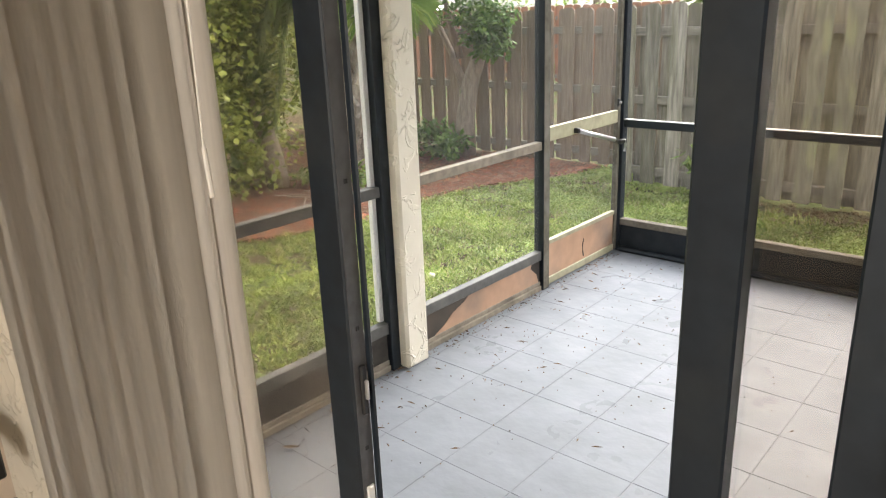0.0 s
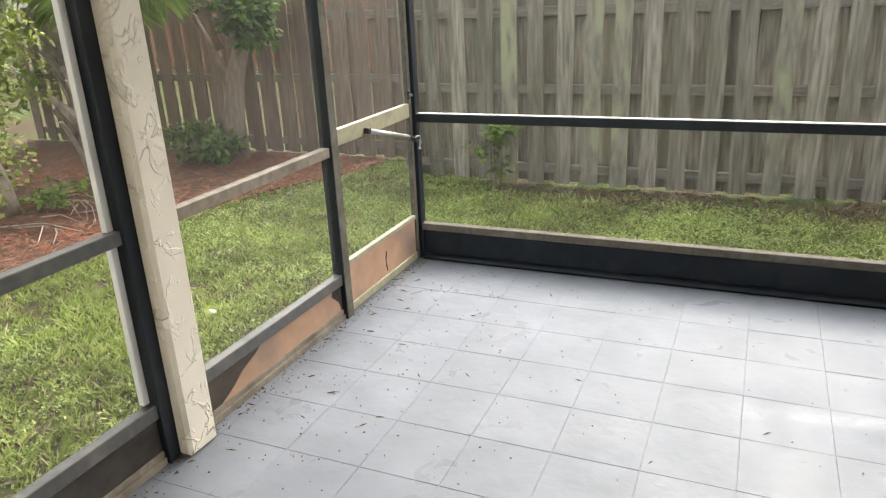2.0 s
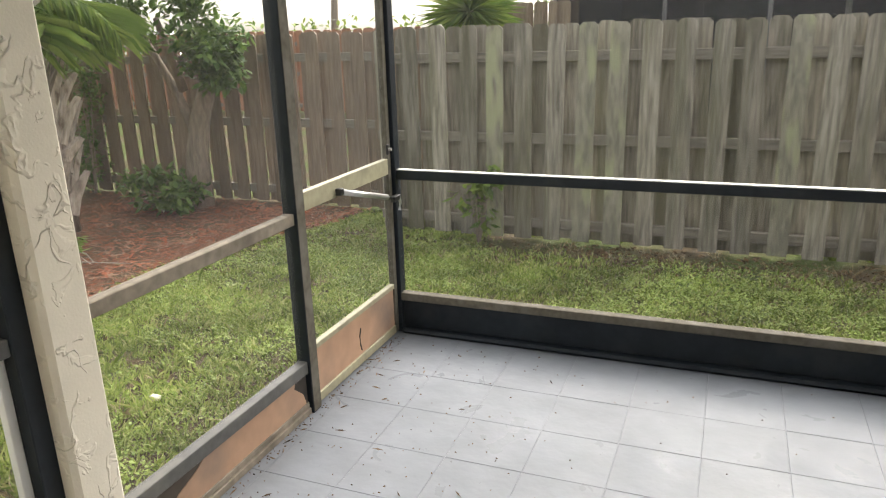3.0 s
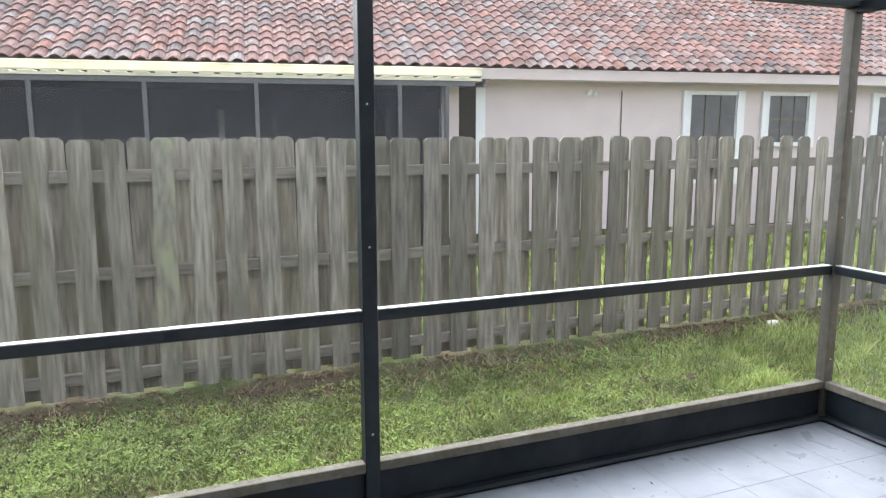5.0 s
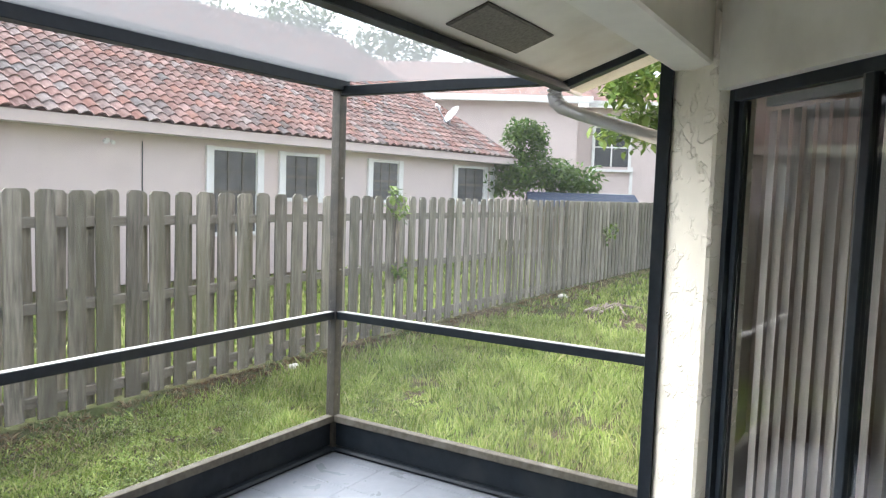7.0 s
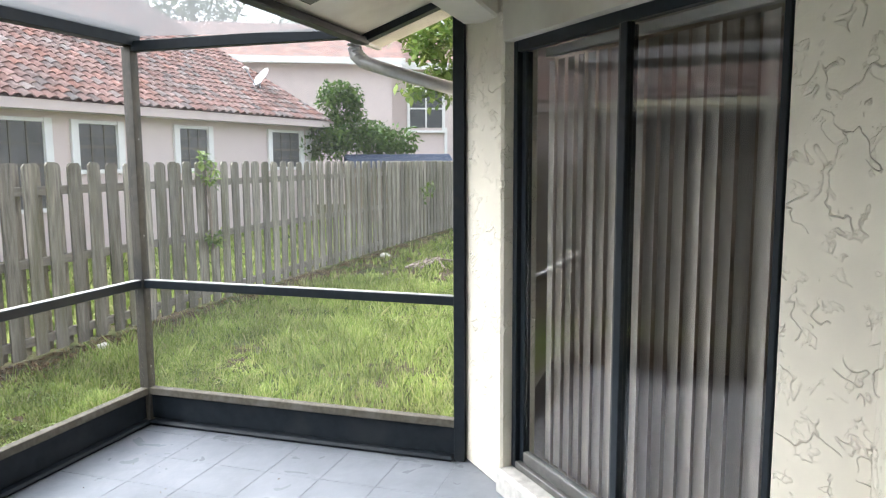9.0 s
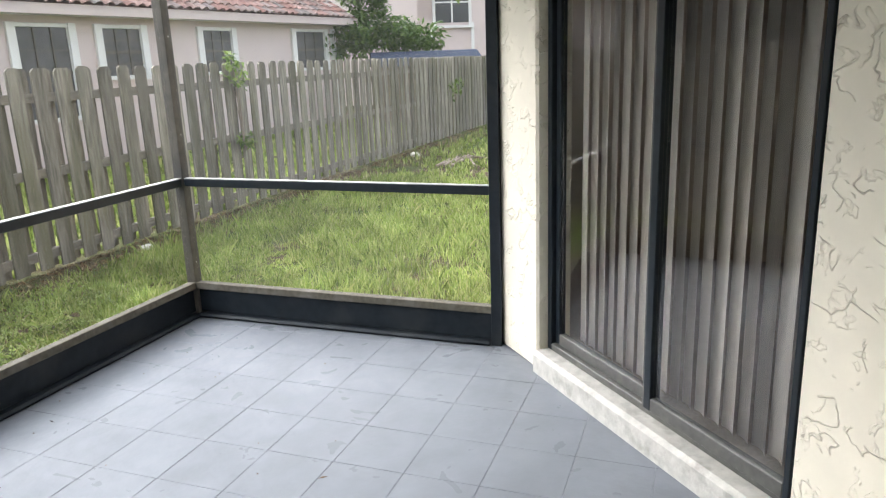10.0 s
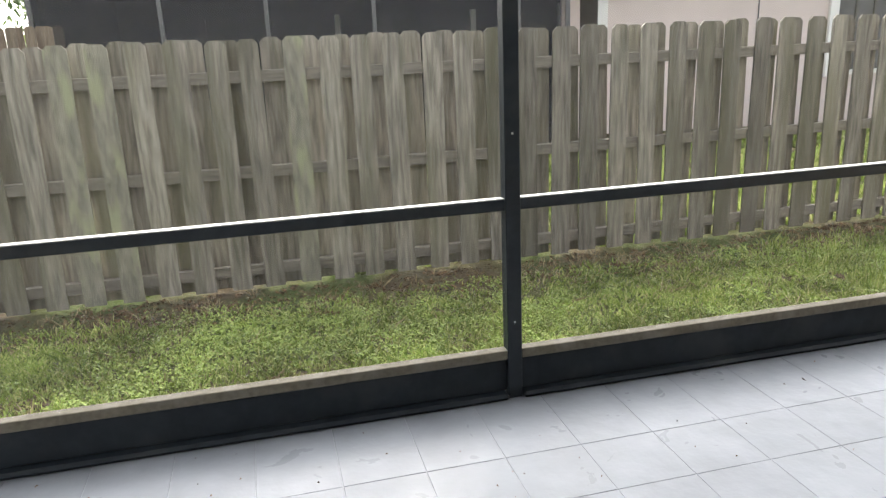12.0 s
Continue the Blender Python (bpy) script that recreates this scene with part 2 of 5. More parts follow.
M_GREYEDGE = material("grey_anodised", (0.1, 0.1, 0.105), 0.45, 0.3, 40, 0.15)
M_TRUNKPALM = material("palm_boot", (0.46, 0.4, 0.34), 0.9, 0, 10, 0.3, bump=0.006, bump_scale=30, stretch=(3, 3, 1), stain=(0.14, 0.11, 0.09), stain_scale=5, per_piece=0.25)
M_BLUE = material("blue_metal_roof", (0.028, 0.038, 0.062), 0.85, 0.0, 6, 0.2, spec=0.1)
M_ORANGEFENCE = material("orange_fence_board", (0.3, 0.15, 0.09), 0.85, 0, 3, 0.2, per_piece=0.15)
M_CARWHITE = material("white_car_paint", (0.75, 0.76, 0.78), 0.25, 0, 3, 0.02)
M_BLACK = material("black_plastic", (0.015, 0.015, 0.016), 0.4, 0, 20, 0.2)
M_WINDOW = material("dark_window_glass", (0.06, 0.065, 0.07), 0.08, 0, 2, 0.3)
M_VENT = material("soffit_vent_screen", (0.13, 0.12, 0.1), 0.7, 0, 80, 0.3)
M_CREAMMETAL = material("cream_gutter_paint", (0.72, 0.68, 0.52), 0.5, 0, 5, 0.08, stain=(0.55, 0.52, 0.38), stain_scale=2)
M_IVY = islands("ivy_leaf", [(0.11, 0.16, 0.035), (0.27, 0.34, 0.07), (0.45, 0.5, 0.14), (0.32, 0.39, 0.085)], 0.45, 0.4)
M_DISH = material("dish_grey", (0.36, 0.38, 0.41), 0.5, 0, 5, 0.06)
# near-black colour puts the patio's shade into its wall, ceiling and end wall
M_PATIOSHADE = material("patio_shade_colour", (0.05, 0.052, 0.06), 0.8, 0, 2, 0.2)
M_BARK = material("bark", (0.27, 0.22, 0.175), 0.9, 0, 8, 0.3, bump=0.01, bump_scale=20, stretch=(4, 4, 1))
M_MESH = sheer("insect_mesh", (0.38, 0.38, 0.375), 0.14)
M_ROOFMESH = sheer("roof_insect_mesh", (0.2, 0.205, 0.21), 0.66, 0.6)
M_PANE = material("grey_window_pane", (0.1, 0.1, 0.1), 0.15, 0, 2, 0.35)


# ---- helpers for meshes ----
def link(bm, name, mat, smooth=False):
    me = bpy.data.meshes.new(name)
    bm.to_mesh(me)
    bm.free()
    if smooth:
        for p in me.polygons:
            p.use_smooth = True
    me.materials.append(mat)
    return me


def thing(name, label="", category="", group="", kind="", at=(0, 0, 0), turn=0.0):
    ob = new(name)
    ob.matrix_world = pose(*at, 0, 0, turn)
    return tagged(ob, label, category, group, kind)


def part(name, bm, mat, parent=None, label="", smooth=False):
    ob = new(name, link(bm, name, mat, smooth))
    ob.parent = parent
    if label:
        ob["label"] = label
    return ob


def solid(name, bm, mat, label, category, kind="", group="", smooth=False):
    return tagged(part(name, bm, mat, None, "", smooth), label, category, group, kind)


def share(name, mesh, parent, m=None):
    ob = new(name, mesh)
    ob.parent = parent
    if m is not None:
        ob.matrix_basis = m
    return ob


def box(x0, x1, y0, y1, z0, z1, bevel=0.0, bm=None, m=None):
    bm2 = bmesh.new()
    bmesh.ops.create_cube(bm2, size=1)
    for v in bm2.verts:
        v.co = Vector((x0 + (v.co.x + 0.5) * (x1 - x0), y0 + (v.co.y + 0.5) * (y1 - y0), z0 + (v.co.z + 0.5) * (z1 - z0)))
    if bevel:
        bmesh.ops.bevel(bm2, geom=bm2.edges[:], offset=bevel, segments=1, affect="EDGES")
    if m is not None:
        bm2.transform(m)
    if bm is None:
        return bm2
    join(bm, bm2)
    return bm


def join(bm, other):
    me = bpy.data.meshes.new("tmp")
    other.to_mesh(me)
    other.free()
    bm.from_mesh(me)
    bpy.data.meshes.remove(me)


def prism(points, z0, z1):
    """A solid over a plan outline, counter-clockwise."""
    bm = bmesh.new()
    low = [bm.verts.new((x, y, z0)) for x, y in points]
    top = [bm.verts.new((x, y, z1)) for x, y in points]
    bm.faces.new(low[::-1])
    bm.faces.new(top)
    for i in range(len(points)):
        j = (i + 1) % len(points)
        bm.faces.new((low[i], low[j], top[j], top[i]))
    return bm


def tube(points, radius, sides=8, bm=None, taper=None):
    bm = bm or bmesh.new()
    rings = []
    for i, p in enumerate(points):
        a = Vector(points[max(i - 1, 0)])
        b = Vector(points[min(i + 1, len(points) - 1)])
        q = (b - a).to_track_quat("Z", "Y")
        r = radius * (1 if taper is None else 1 + (taper - 1) * i / (len(points) - 1))
        rings.append([bm.verts.new(Vector(p) + q @ Vector((r * math.cos(2 * math.pi * k / sides), r * math.sin(2 * math.pi * k / sides), 0))) for k in range(sides)])
    for r0, r1 in zip(rings, rings[1:]):
        for k in range(sides):
            bm.faces.new((r0[k], r0[(k + 1) % sides], r1[(k + 1) % sides], r1[k]))
    bm.faces.new(rings[0][::-1])
    bm.faces.new(rings[-1])
    return bm


# ---- plan of the porch ----
LEFT, BACK, RIGHT, HOUSE = -1.915, 4.112, 3.478, 0.59
DIAG0 = Vector((3.475, 2.075, 0))
ALONG = Vector((-0.743, -0.669, 0)).normalized()
OUT = Vector((ALONG.y, -ALONG.x, 0))
TURN45 = math.degrees(math.atan2(ALONG.y, ALONG.x))
WALL = Matrix.Translation(DIAG0) @ pose(0, 0, 0, 0, 0, TURN45)  # x along the wall, y away from the porch
GROUND = -0.15
TOP = 2.255

# ground and slab
bm = bmesh.new()
bmesh.ops.create_grid(bm, x_segments=60, y_segments=60, size=1)
for v in bm.verts:
    v.co = Vector((math.copysign(abs(v.co.x) ** 3, v.co.x) * 300 + 2, math.copysign(abs(v.co.y) ** 3, v.co.y) * 300 + 6, GROUND - 0.01))
solid("ground", bm, M_SOIL, "patchy green lawn over brown soil", "lawn", "structure")
slab = solid("floor", prism([(LEFT - 0.06, -3.0), (5.6, -3.0), (5.6, 2.05), (3.53, 2.09), (3.53, 4.18), (LEFT - 0.06, 4.18)], -0.25, -0.0018), M_GROUT,
             "concrete porch slab painted grey", "floor", "structure")

# house walls
SILL, HEAD = 0.112, 2.125
w = bmesh.new()
box(-0.03, 0.37, 0, 0.2, 0, 2.7, 0.012, w)
box(1.92, 2.27, 0, 0.2, 0, 2.7, 0.012, w)
w.transform(WALL)
solid("wall_diagonal", w, M_STUCCO, "cream textured stucco wall beside the sliding door", "wall", "structure")
solid("wall_over_door", box(0.37, 1.92, 0.002, 0.2, HEAD, 2.7, 0, m=WALL), M_SOFFIT, "smooth cream wall over the sliding door", "wall", "structure")
solid("door_sill", box(0.36, 1.93, -0.03, 0.2, -0.02, SILL, 0.018, m=WALL), M_SILL, "chipped white raised sill under the sliding door", "sill", "structure")
w = bmesh.new()
box(0.28, 1.84, HOUSE - 0.2, HOUSE, 0, 2.7, 0.012, w)
box(-2.3, -1.577, HOUSE - 0.2, HOUSE, 0, 2.7, 0.012, w)
box(-1.577, 0.28, HOUSE - 0.2, HOUSE, HEAD, 2.7, 0, w)
solid("wall_house", w, M_STUCCO, "cream textured stucco wall round the open sliding door", "wall", "structure")
solid("column", box(LEFT - 0.05, LEFT + 0.083, 1.95, 2.1, 0, 2.3, 0.014), M_STUCCO, "cream rough stucco column at the screen wall", "column", "structure")

# beam, ceiling, sloped eave
solid("beam", box(LEFT - 0.2, 3.36, 1.86, 2.06, 2.24, 2.62, 0.01), M_SOFFIT, "cream painted beam across the porch", "beam", "structure")
solid("ceiling", box(LEFT - 0.3, 5.6, -3.1, 1.86, 2.56, 2.62), M_SOFFIT, "off-white painted porch ceiling", "ceiling", "structure")
bm = prism([(2.06, 2.44), (2.66, 2.225), (2.66, 2.245), (2.06, 2.46)], LEFT - 0.5, 3.8)
bm.transform(Matrix(((0, 0, 1, 0), (1, 0, 0, 0), (0, 1, 0, 0), (0, 0, 0, 1))))
bmesh.ops.recalc_face_normals(bm, faces=bm.faces)
solid("soffit", bm, M_SOFFIT, "off-white sloped soffit under the eave", "soffit", "structure")
solid("fascia", box(LEFT - 0.5, 3.8, 2.66, 2.69, 2.21, 2.42), M_WHITE, "off-white eave fascia board", "fascia", "structure")
bm = prism([(1.0, 2.95), (2.72, 2.4), (2.72, 2.42), (1.0, 2.98)], LEFT - 0.5, 3.8)
bm.transform(Matrix(((0, 0, 1, 0), (1, 0, 0, 0), (0, 1, 0, 0), (0, 0, 0, 1))))
solid("roof", bm, M_ROOF, "tiled roof over the porch eave", "roof", "structure")

# interior shell behind the door
w = bmesh.new()
# rear wall leaves an unseen opening for the added area lamp
box(-2.3, 0.25, -3.1, -3.0, 0, 2.6, 0, w)
box(1.75, 2.2, -3.1, -3.0, 0, 2.6, 0, w)
box(0.25, 1.75, -3.1, -3.0, 0, 0.6, 0, w)
box(0.25, 1.75, -3.1, -3.0, 2.2, 2.6, 0, w)
box(-2.4, -2.3, -3.1, HOUSE, 0, 2.6, 0, w)
box(2.03, 2.15, -3.0, 0.5, 0, 2.6, 0, w)
solid("wall_room", w, M_WALLIN, "tan painted walls of the room", "wall", "structure")
w = bmesh.new()
box(5.5, 5.6, -3.1, 2.05, 0, 2.6, 0, w)
box(3.62, 5.6, 1.95, 2.05, 0, 2.6, 0, w)
box(2.15, 5.5, -3.1, -3.0, 0, 2.6, 0, w)
solid("wall_bedroom", w, M_WALLIN, "tan painted walls behind the blinds", "wall", "structure")
solid("floor_bedroom", prism([(2.15, -3.0), (5.5, -3.0), (5.5, 1.95), (3.62, 1.95), (2.15, 0.45)], -0.02, 0.004), M_CARPET, "beige floor behind the blinds", "floor", "structure")
solid("floor_room", box(-2.3, 2.1, -3.0, HOUSE - 0.2, -0.002, 0.004), M_CARPET, "beige floor of the room", "floor", "structure")


# ---- screen walls ----
def bar(name, parent, x0, x1, y0, y1, z0, z1, mat=None, bevel=0.003, label=""):
    return part(name, box(x0, x1, y0, y1, z0, z1, bevel), mat or M_FRAME, parent, label)


def mesh_sheet(parent, corners, mat=None):
    b = bmesh.new()
    b.faces.new([b.verts.new(c) for c in corners])
    return part("mesh", b, mat or M_MESH, parent, "fine grey insect mesh")


H = 0.032
RAIL = (0.84, 0.887)
back = thing("screen_wall", "dark bronze aluminium screen wall facing the fence", "screen wall", at=(0, 0, 0))
MID = 0.798
for x in (LEFT, MID, RIGHT):
    bar("post", back, x - H, x + H, BACK - H, BACK + H, 0, TOP, M_POST if x == RIGHT else M_FRAME)
    for z in (0.35, 1.15, 1.72):
        part("screw", box(x - 0.004, x + 0.004, BACK - H - 0.002, BACK - H + 0.001, z, z + 0.008), M_STEEL, back)
for x0, x1 in ((LEFT + H, MID - H), (MID + H, RIGHT - H)):
    bar("chair_rail", back, x0, x1, BACK - 0.022, BACK + 0.022, *RAIL)
    # thin pale strip stands for the highlight along the dark rail's top
    bar("rail_highlight", back, x0, x1, BACK - 0.021, BACK + 0.021, RAIL[1], RAIL[1] + 0.004, M_PALEALU, 0.001)
    bar("kick_rail", back, x0, x1, BACK - 0.03, BACK + 0.022, 0.183, 0.226, M_CAP)
    bar("kick_panel", back, x0, x1, BACK - 0.008, BACK + 0.008, 0.03, 0.185, M_KICK)
    bar("base_channel", back, x0, x1, BACK - 0.055, BACK + 0.022, 0, 0.028, M_KICK, 0.012)
    mesh_sheet(back, [(x0, BACK, 0.225), (x1, BACK, 0.225), (x1, BACK, TOP), (x0, BACK, TOP)])
bar("top_beam", back, LEFT - H, RIGHT + H, BACK - 0.055, BACK + 0.025, TOP, TOP + 0.1)

side = thing("screen_wall", "dark bronze aluminium screen wall facing the side lawn", "screen wall")
bar("post", side, RIGHT - H, RIGHT + H, 2.08, 2.139, 0, 2.38)
y0, y1 = 2.139, BACK - H
bar("chair_rail", side, RIGHT - 0.022, RIGHT + 0.022, y0, y1, *RAIL)
# same painted highlight on the side rail
bar("rail_highlight", side, RIGHT - 0.021, RIGHT + 0.021, y0, y1, RAIL[1], RAIL[1] + 0.004, M_PALEALU, 0.001)
bar("kick_rail", side, RIGHT - 0.03, RIGHT + 0.022, y0, y1, 0.183, 0.226, M_CAP)
bar("kick_panel", side, RIGHT - 0.008, RIGHT + 0.008, y0, y1, 0.03, 0.185, M_KICK)
bar("base_channel", side, RIGHT - 0.055, RIGHT + 0.022, y0, y1, 0, 0.028, M_KICK, 0.012)
bar("top_beam", side, RIGHT - 0.03, RIGHT + 0.025, 2.62, y1, TOP - 0.03, TOP + 0.03)
b = box(RIGHT - H, RIGHT + H, 0, 0.62, -0.02, 0.02, 0.003, m=pose(0, 2.64, 2.215, 0, 0, 0) @ pose(0, 0, 0, -20, 0, 0) @ pose(2 * RIGHT, 0, 0, 0, 0, 180))
part("sloped_beam", b, M_FRAME, side)
mesh_sheet(side, [(RIGHT, y0, 0.225), (RIGHT, y1, 0.225), (RIGHT, y1, TOP - 0.03), (RIGHT, 2.62, TOP - 0.03), (RIGHT, y0, 2.37)])

left = thing("screen_wall", "dark aluminium screen wall with a stucco column", "screen wall")
for y in (3.19, 1.928):
    bar("post", left, LEFT - H, LEFT + H, y - H, y + H, 0, TOP)
    if y > 3:
        part("post_face", box(LEFT + H, LEFT + H + 0.002, y - H + 0.004, y + H - 0.004, 0.01, TOP - 0.01), M_CAP, left, "weathered grey face of the post")
for y0, y1, mat, cap in ((2.1, 3.158, M_TAN, M_CAP2), (HOUSE, 1.896, M_KICKBROWN, M_GREYRAIL)):
    bar("chair_rail", left, LEFT - 0.022, LEFT + 0.022, y0, y1, *RAIL, cap)
    bar("kick_rail", left, LEFT - 0.022, LEFT + 0.022, y0, y1, 0.19, 0.245, M_GREYRAIL)
    bar("kick_panel", left, LEFT - 0.008, LEFT + 0.008, y0, y1, 0.05, 0.19, M_KICKBROWN)
    bar("base_board", left, LEFT - 0.022, LEFT + 0.014, y0, y1, 0.03, 0.055, M_CAP2)
    bar("base_channel", left, LEFT - 0.022, LEFT + 0.022, y0, y1, 0, 0.03, M_CAP2)
    if mat is M_TAN:
        b = prism([(2.22, 0.056), (3.14, 0.056), (3.12, 0.11), (3.06, 0.16), (3.07, 0.188), (2.5, 0.188), (2.45, 0.16), (2.36, 0.13), (2.3, 0.09)], LEFT + 0.008, LEFT + 0.0105)
        b.transform(Matrix(((0, 0, 1, 0), (1, 0, 0, 0), (0, 1, 0, 0), (0, 0, 0, 1))))
        bmesh.ops.recalc_face_normals(b, faces=b.faces)
        part("bare_patch", b, M_TAN, left, "bare tan patch where the dark paint is gone")
    mesh_sheet(left, [(LEFT, y0, 0.25), (LEFT, y1, 0.25), (LEFT, y1, TOP), (LEFT, y0, TOP)])
part("white_trim", box(LEFT - 0.03, LEFT - 0.005, 1.868, 1.894, 0.25, TOP, 0.002), M_WHITE, left, "white strip beside the post")
bar("top_beam", left, LEFT - H, LEFT + H, HOUSE, BACK - 0.03, TOP, TOP + 0.08)

door = thing("screen_door", "aluminium screen door with a bare tan kick panel", "screen door")
y0, y1 = 3.217, BACK - H - 0.004
bar("stile", door, LEFT - 0.015, LEFT + 0.015, y0, y0 + 0.03, 0.01, TOP)
bar("stile", door, LEFT - 0.015, LEFT + 0.015, y1 - 0.035, y1, 0.01, TOP, M_CAP)
bar("chair_rail", door, LEFT - 0.015, LEFT + 0.015, y0 + 0.03, y1 - 0.035, 0.875, 0.955, M_OLIVE)
bar("kick_rail", door, LEFT - 0.015, LEFT + 0.015, y0 + 0.03, y1 - 0.035, 0.262, 0.288, M_OLIVE)
bar("kick_panel", door, LEFT - 0.006, LEFT + 0.006, y0 + 0.03, y1 - 0.035, 0.05, 0.262, M_TAN)
bar("bottom_rail", door, LEFT - 0.015, LEFT + 0.015, y0 + 0.03, y1 - 0.035, 0.01, 0.055, M_OLIVE)
mesh_sheet(door, [(LEFT, y0, 0.23), (LEFT, y1, 0.23), (LEFT, y1, TOP), (LEFT, y0, TOP)])

roof_screen = thing("screen_roof", "screen mesh roof over the outer porch", "screen roof")
bar("fascia_channel", roof_screen, LEFT, RIGHT, 2.6, 2.66, 2.19, 2.225)
mesh_sheet(roof_screen, [(LEFT, 2.66, 2.26), (RIGHT, 2.66, 2.26), (RIGHT, BACK, TOP + 0.06), (LEFT, BACK, TOP + 0.06)], M_ROOFMESH)


# ---- sliding doors ----
def pane(parent, x0, x1, z0, z1, m, mat=M_GLASS):
    g = part("glass", box(x0, x1, -0.003, 0.003, z0, z1, m=m), mat, parent, "clear door glass" if mat is M_GLASS else "bronze-tinted door glass")
    g.visible_shadow = False
    return g


d2 = thing("sliding_door", "dark bronze sliding glass door with closed vertical blinds", "sliding door")
F = WALL @ pose(0, 0.075, 0)
for nm, x0, x1, z0, z1, dy, mt in (("jamb", 0.375, 0.41, SILL, HEAD, 0, M_FRAME), ("jamb", 1.89, 1.92, SILL, HEAD, 0, M_FRAME), ("head", 0.41, 1.89, HEAD - 0.05, HEAD, 0, M_FRAME), ("track", 0.41, 1.89, SILL, SILL + 0.035, 0, M_GREYRAIL),
                                   ("stile", 0.41, 0.445, SILL + 0.035, HEAD - 0.05, 0.025, M_FRAME), ("stile", 1.125, 1.17, SILL + 0.035, HEAD - 0.05, 0.025, M_FRAME), ("stile", 1.165, 1.205, SILL + 0.035, HEAD - 0.05, -0.02, M_FRAME), ("stile", 1.865, 1.89, SILL + 0.035, HEAD - 0.05, -0.02, M_FRAME),
                                   ("bottom_rail", 0.445, 1.125, SILL + 0.035, SILL + 0.09, 0.025, M_GREYRAIL), ("bottom_rail", 1.205, 1.865, SILL + 0.035, SILL + 0.09, -0.02, M_GREYRAIL)):
    part(nm, box(x0, x1, dy - 0.02, dy + 0.02, z0, z1, 0.003, m=F), mt, d2)
part("glazing_bead", box(1.152, 1.164, -0.035, -0.02, SILL + 0.035, HEAD - 0.05, 0.001, m=F), M_GREYRAIL, d2, "grey worn edge of the stile")
pane(d2, 0.445, 1.125, SILL + 0.09, HEAD - 0.05, F @ pose(0, 0.025, 0))
pane(d2, 1.205, 1.865, SILL + 0.09, HEAD - 0.05, F @ pose(0, -0.02, 0))

d1 = thing("sliding_door", "dark bronze sliding glass door standing half open", "sliding door", at=(0.276, 0.082, 0))
for nm, x0, x1, y0, y1, z0, z1 in (("stile", -0.811, -0.748, 0.38, 0.415, 0.04, 2.0), ("stile", -1.72, -1.66, 0.38, 0.415, 0.04, 2.0), ("bottom_rail", -1.66, -0.811, 0.385, 0.41, 0.04, 0.12), ("top_rail", -1.66, -0.811, 0.385, 0.41, 1.93, 2.0),
                                   ("interlock", -0.748, -0.733, 0.411, 0.417, 0.04, 2.0), ("stile", -0.23, -0.168, 0.42, 0.455, 0.04, 2.0), ("jamb", -0.055, 0.0, 0.38, 0.5, 0.0, HEAD), ("head", -1.85, -0.05, 0.36, 0.5, 2.0, HEAD),
                                   ("track", -1.85, -0.05, 0.36, 0.5, 0.0, 0.035), ("jamb", -1.85, -1.80, 0.36, 0.5, 0.035, 2.0), ("bottom_rail", -0.178, -0.05, 0.437, 0.462, 0.04, 0.12)):
    part(nm, box(x0, x1, y0, y1, z0, z1, 0.003), M_FRAME, d1)
part("edge_plate", box(-0.748, -0.7465, 0.384, 0.411, 0.05, 1.99), M_GREYEDGE, d1, "grey metal edge of the door leaf")
latch = part("latch", box(-0.7465, -0.738, 0.392, 0.404, 0.97, 1.06, 0.002), M_BLACK, d1, "black recessed latch")
part("latch_hook", box(-0.738, -0.73, 0.395, 0.401, 1.0, 1.035, 0.002), M_STEEL, latch)
part("strike", box(-0.7465, -0.742, 0.39, 0.405, 0.76, 0.83, 0.001), M_WHITE, d1, "worn pale strike plate")
for z in (0.9, 1.12, 1.36):
    part("screw", box(-0.7465, -0.7445, 0.394, 0.402, z, z + 0.008, 0.001), M_BLACK, d1)
pane(d1, -1.66, -0.811, 0.12, 1.93, pose(0, 0.398, 0), M_TINTED)
pane(d1, -0.168, -0.055, 0.12, 2.0, pose(0, 0.45, 0), M_TINTED)


# ---- fences ----
PITCH = 0.2416


def picket_mesh(w, h, t, mat):
    b = bmesh.new()
    c = 0.03
    pts = [(-w / 2, 0), (w / 2, 0), (w / 2, h - c), (w / 2 - c, h), (-w / 2 + c, h), (-w / 2, h - c)]
    f = [b.verts.new((x, 0, z)) for x, z in pts]
    k = [b.verts.new((x, t, z)) for x, z in pts]
    b.faces.new(f)
    b.faces.new(k[::-1])
    for i in range(6):
        j = (i + 1) % 6
        b.faces.new((f[j], f[i], k[i], k[j]))
    return link(b, "picket", mat)


def fence(label, x_from, n, y, mat, top, base, aged=()):
    f = thing("fence", label, "fence", at=(0, y, 0))
    meshes = [picket_mesh(0.138 + 0.003 * k, top - base + 0.005 * (k - 1), 0.018, mat) for k in range(3)]
    old_boards = [picket_mesh(0.14, top - base, 0.018, M_LICHEN)]
    rnd = random.Random(int(y * 100))
    for k in range(n):
        x = x_from + k * PITCH
        for dx, dy in ((0, 0), (PITCH / 2, 0.074)):
            pm = old_boards[0] if dy == 0 and k in aged else rnd.choice(meshes)
            share("picket", pm, f, pose(x + dx + rnd.uniform(-0.008, 0.008), dy, base + rnd.uniform(-0.006, 0.006), 0, rnd.uniform(-0.9, 0.9), rnd.uniform(-2, 2)))
    for z in (0.0, 0.70, 1.34):
        part("rail", box(x_from - 0.1, x_from + n * PITCH, 0.019, 0.073, z - 0.04, z + 0.04, 0.004), M_RAILWOOD, f)
    return f


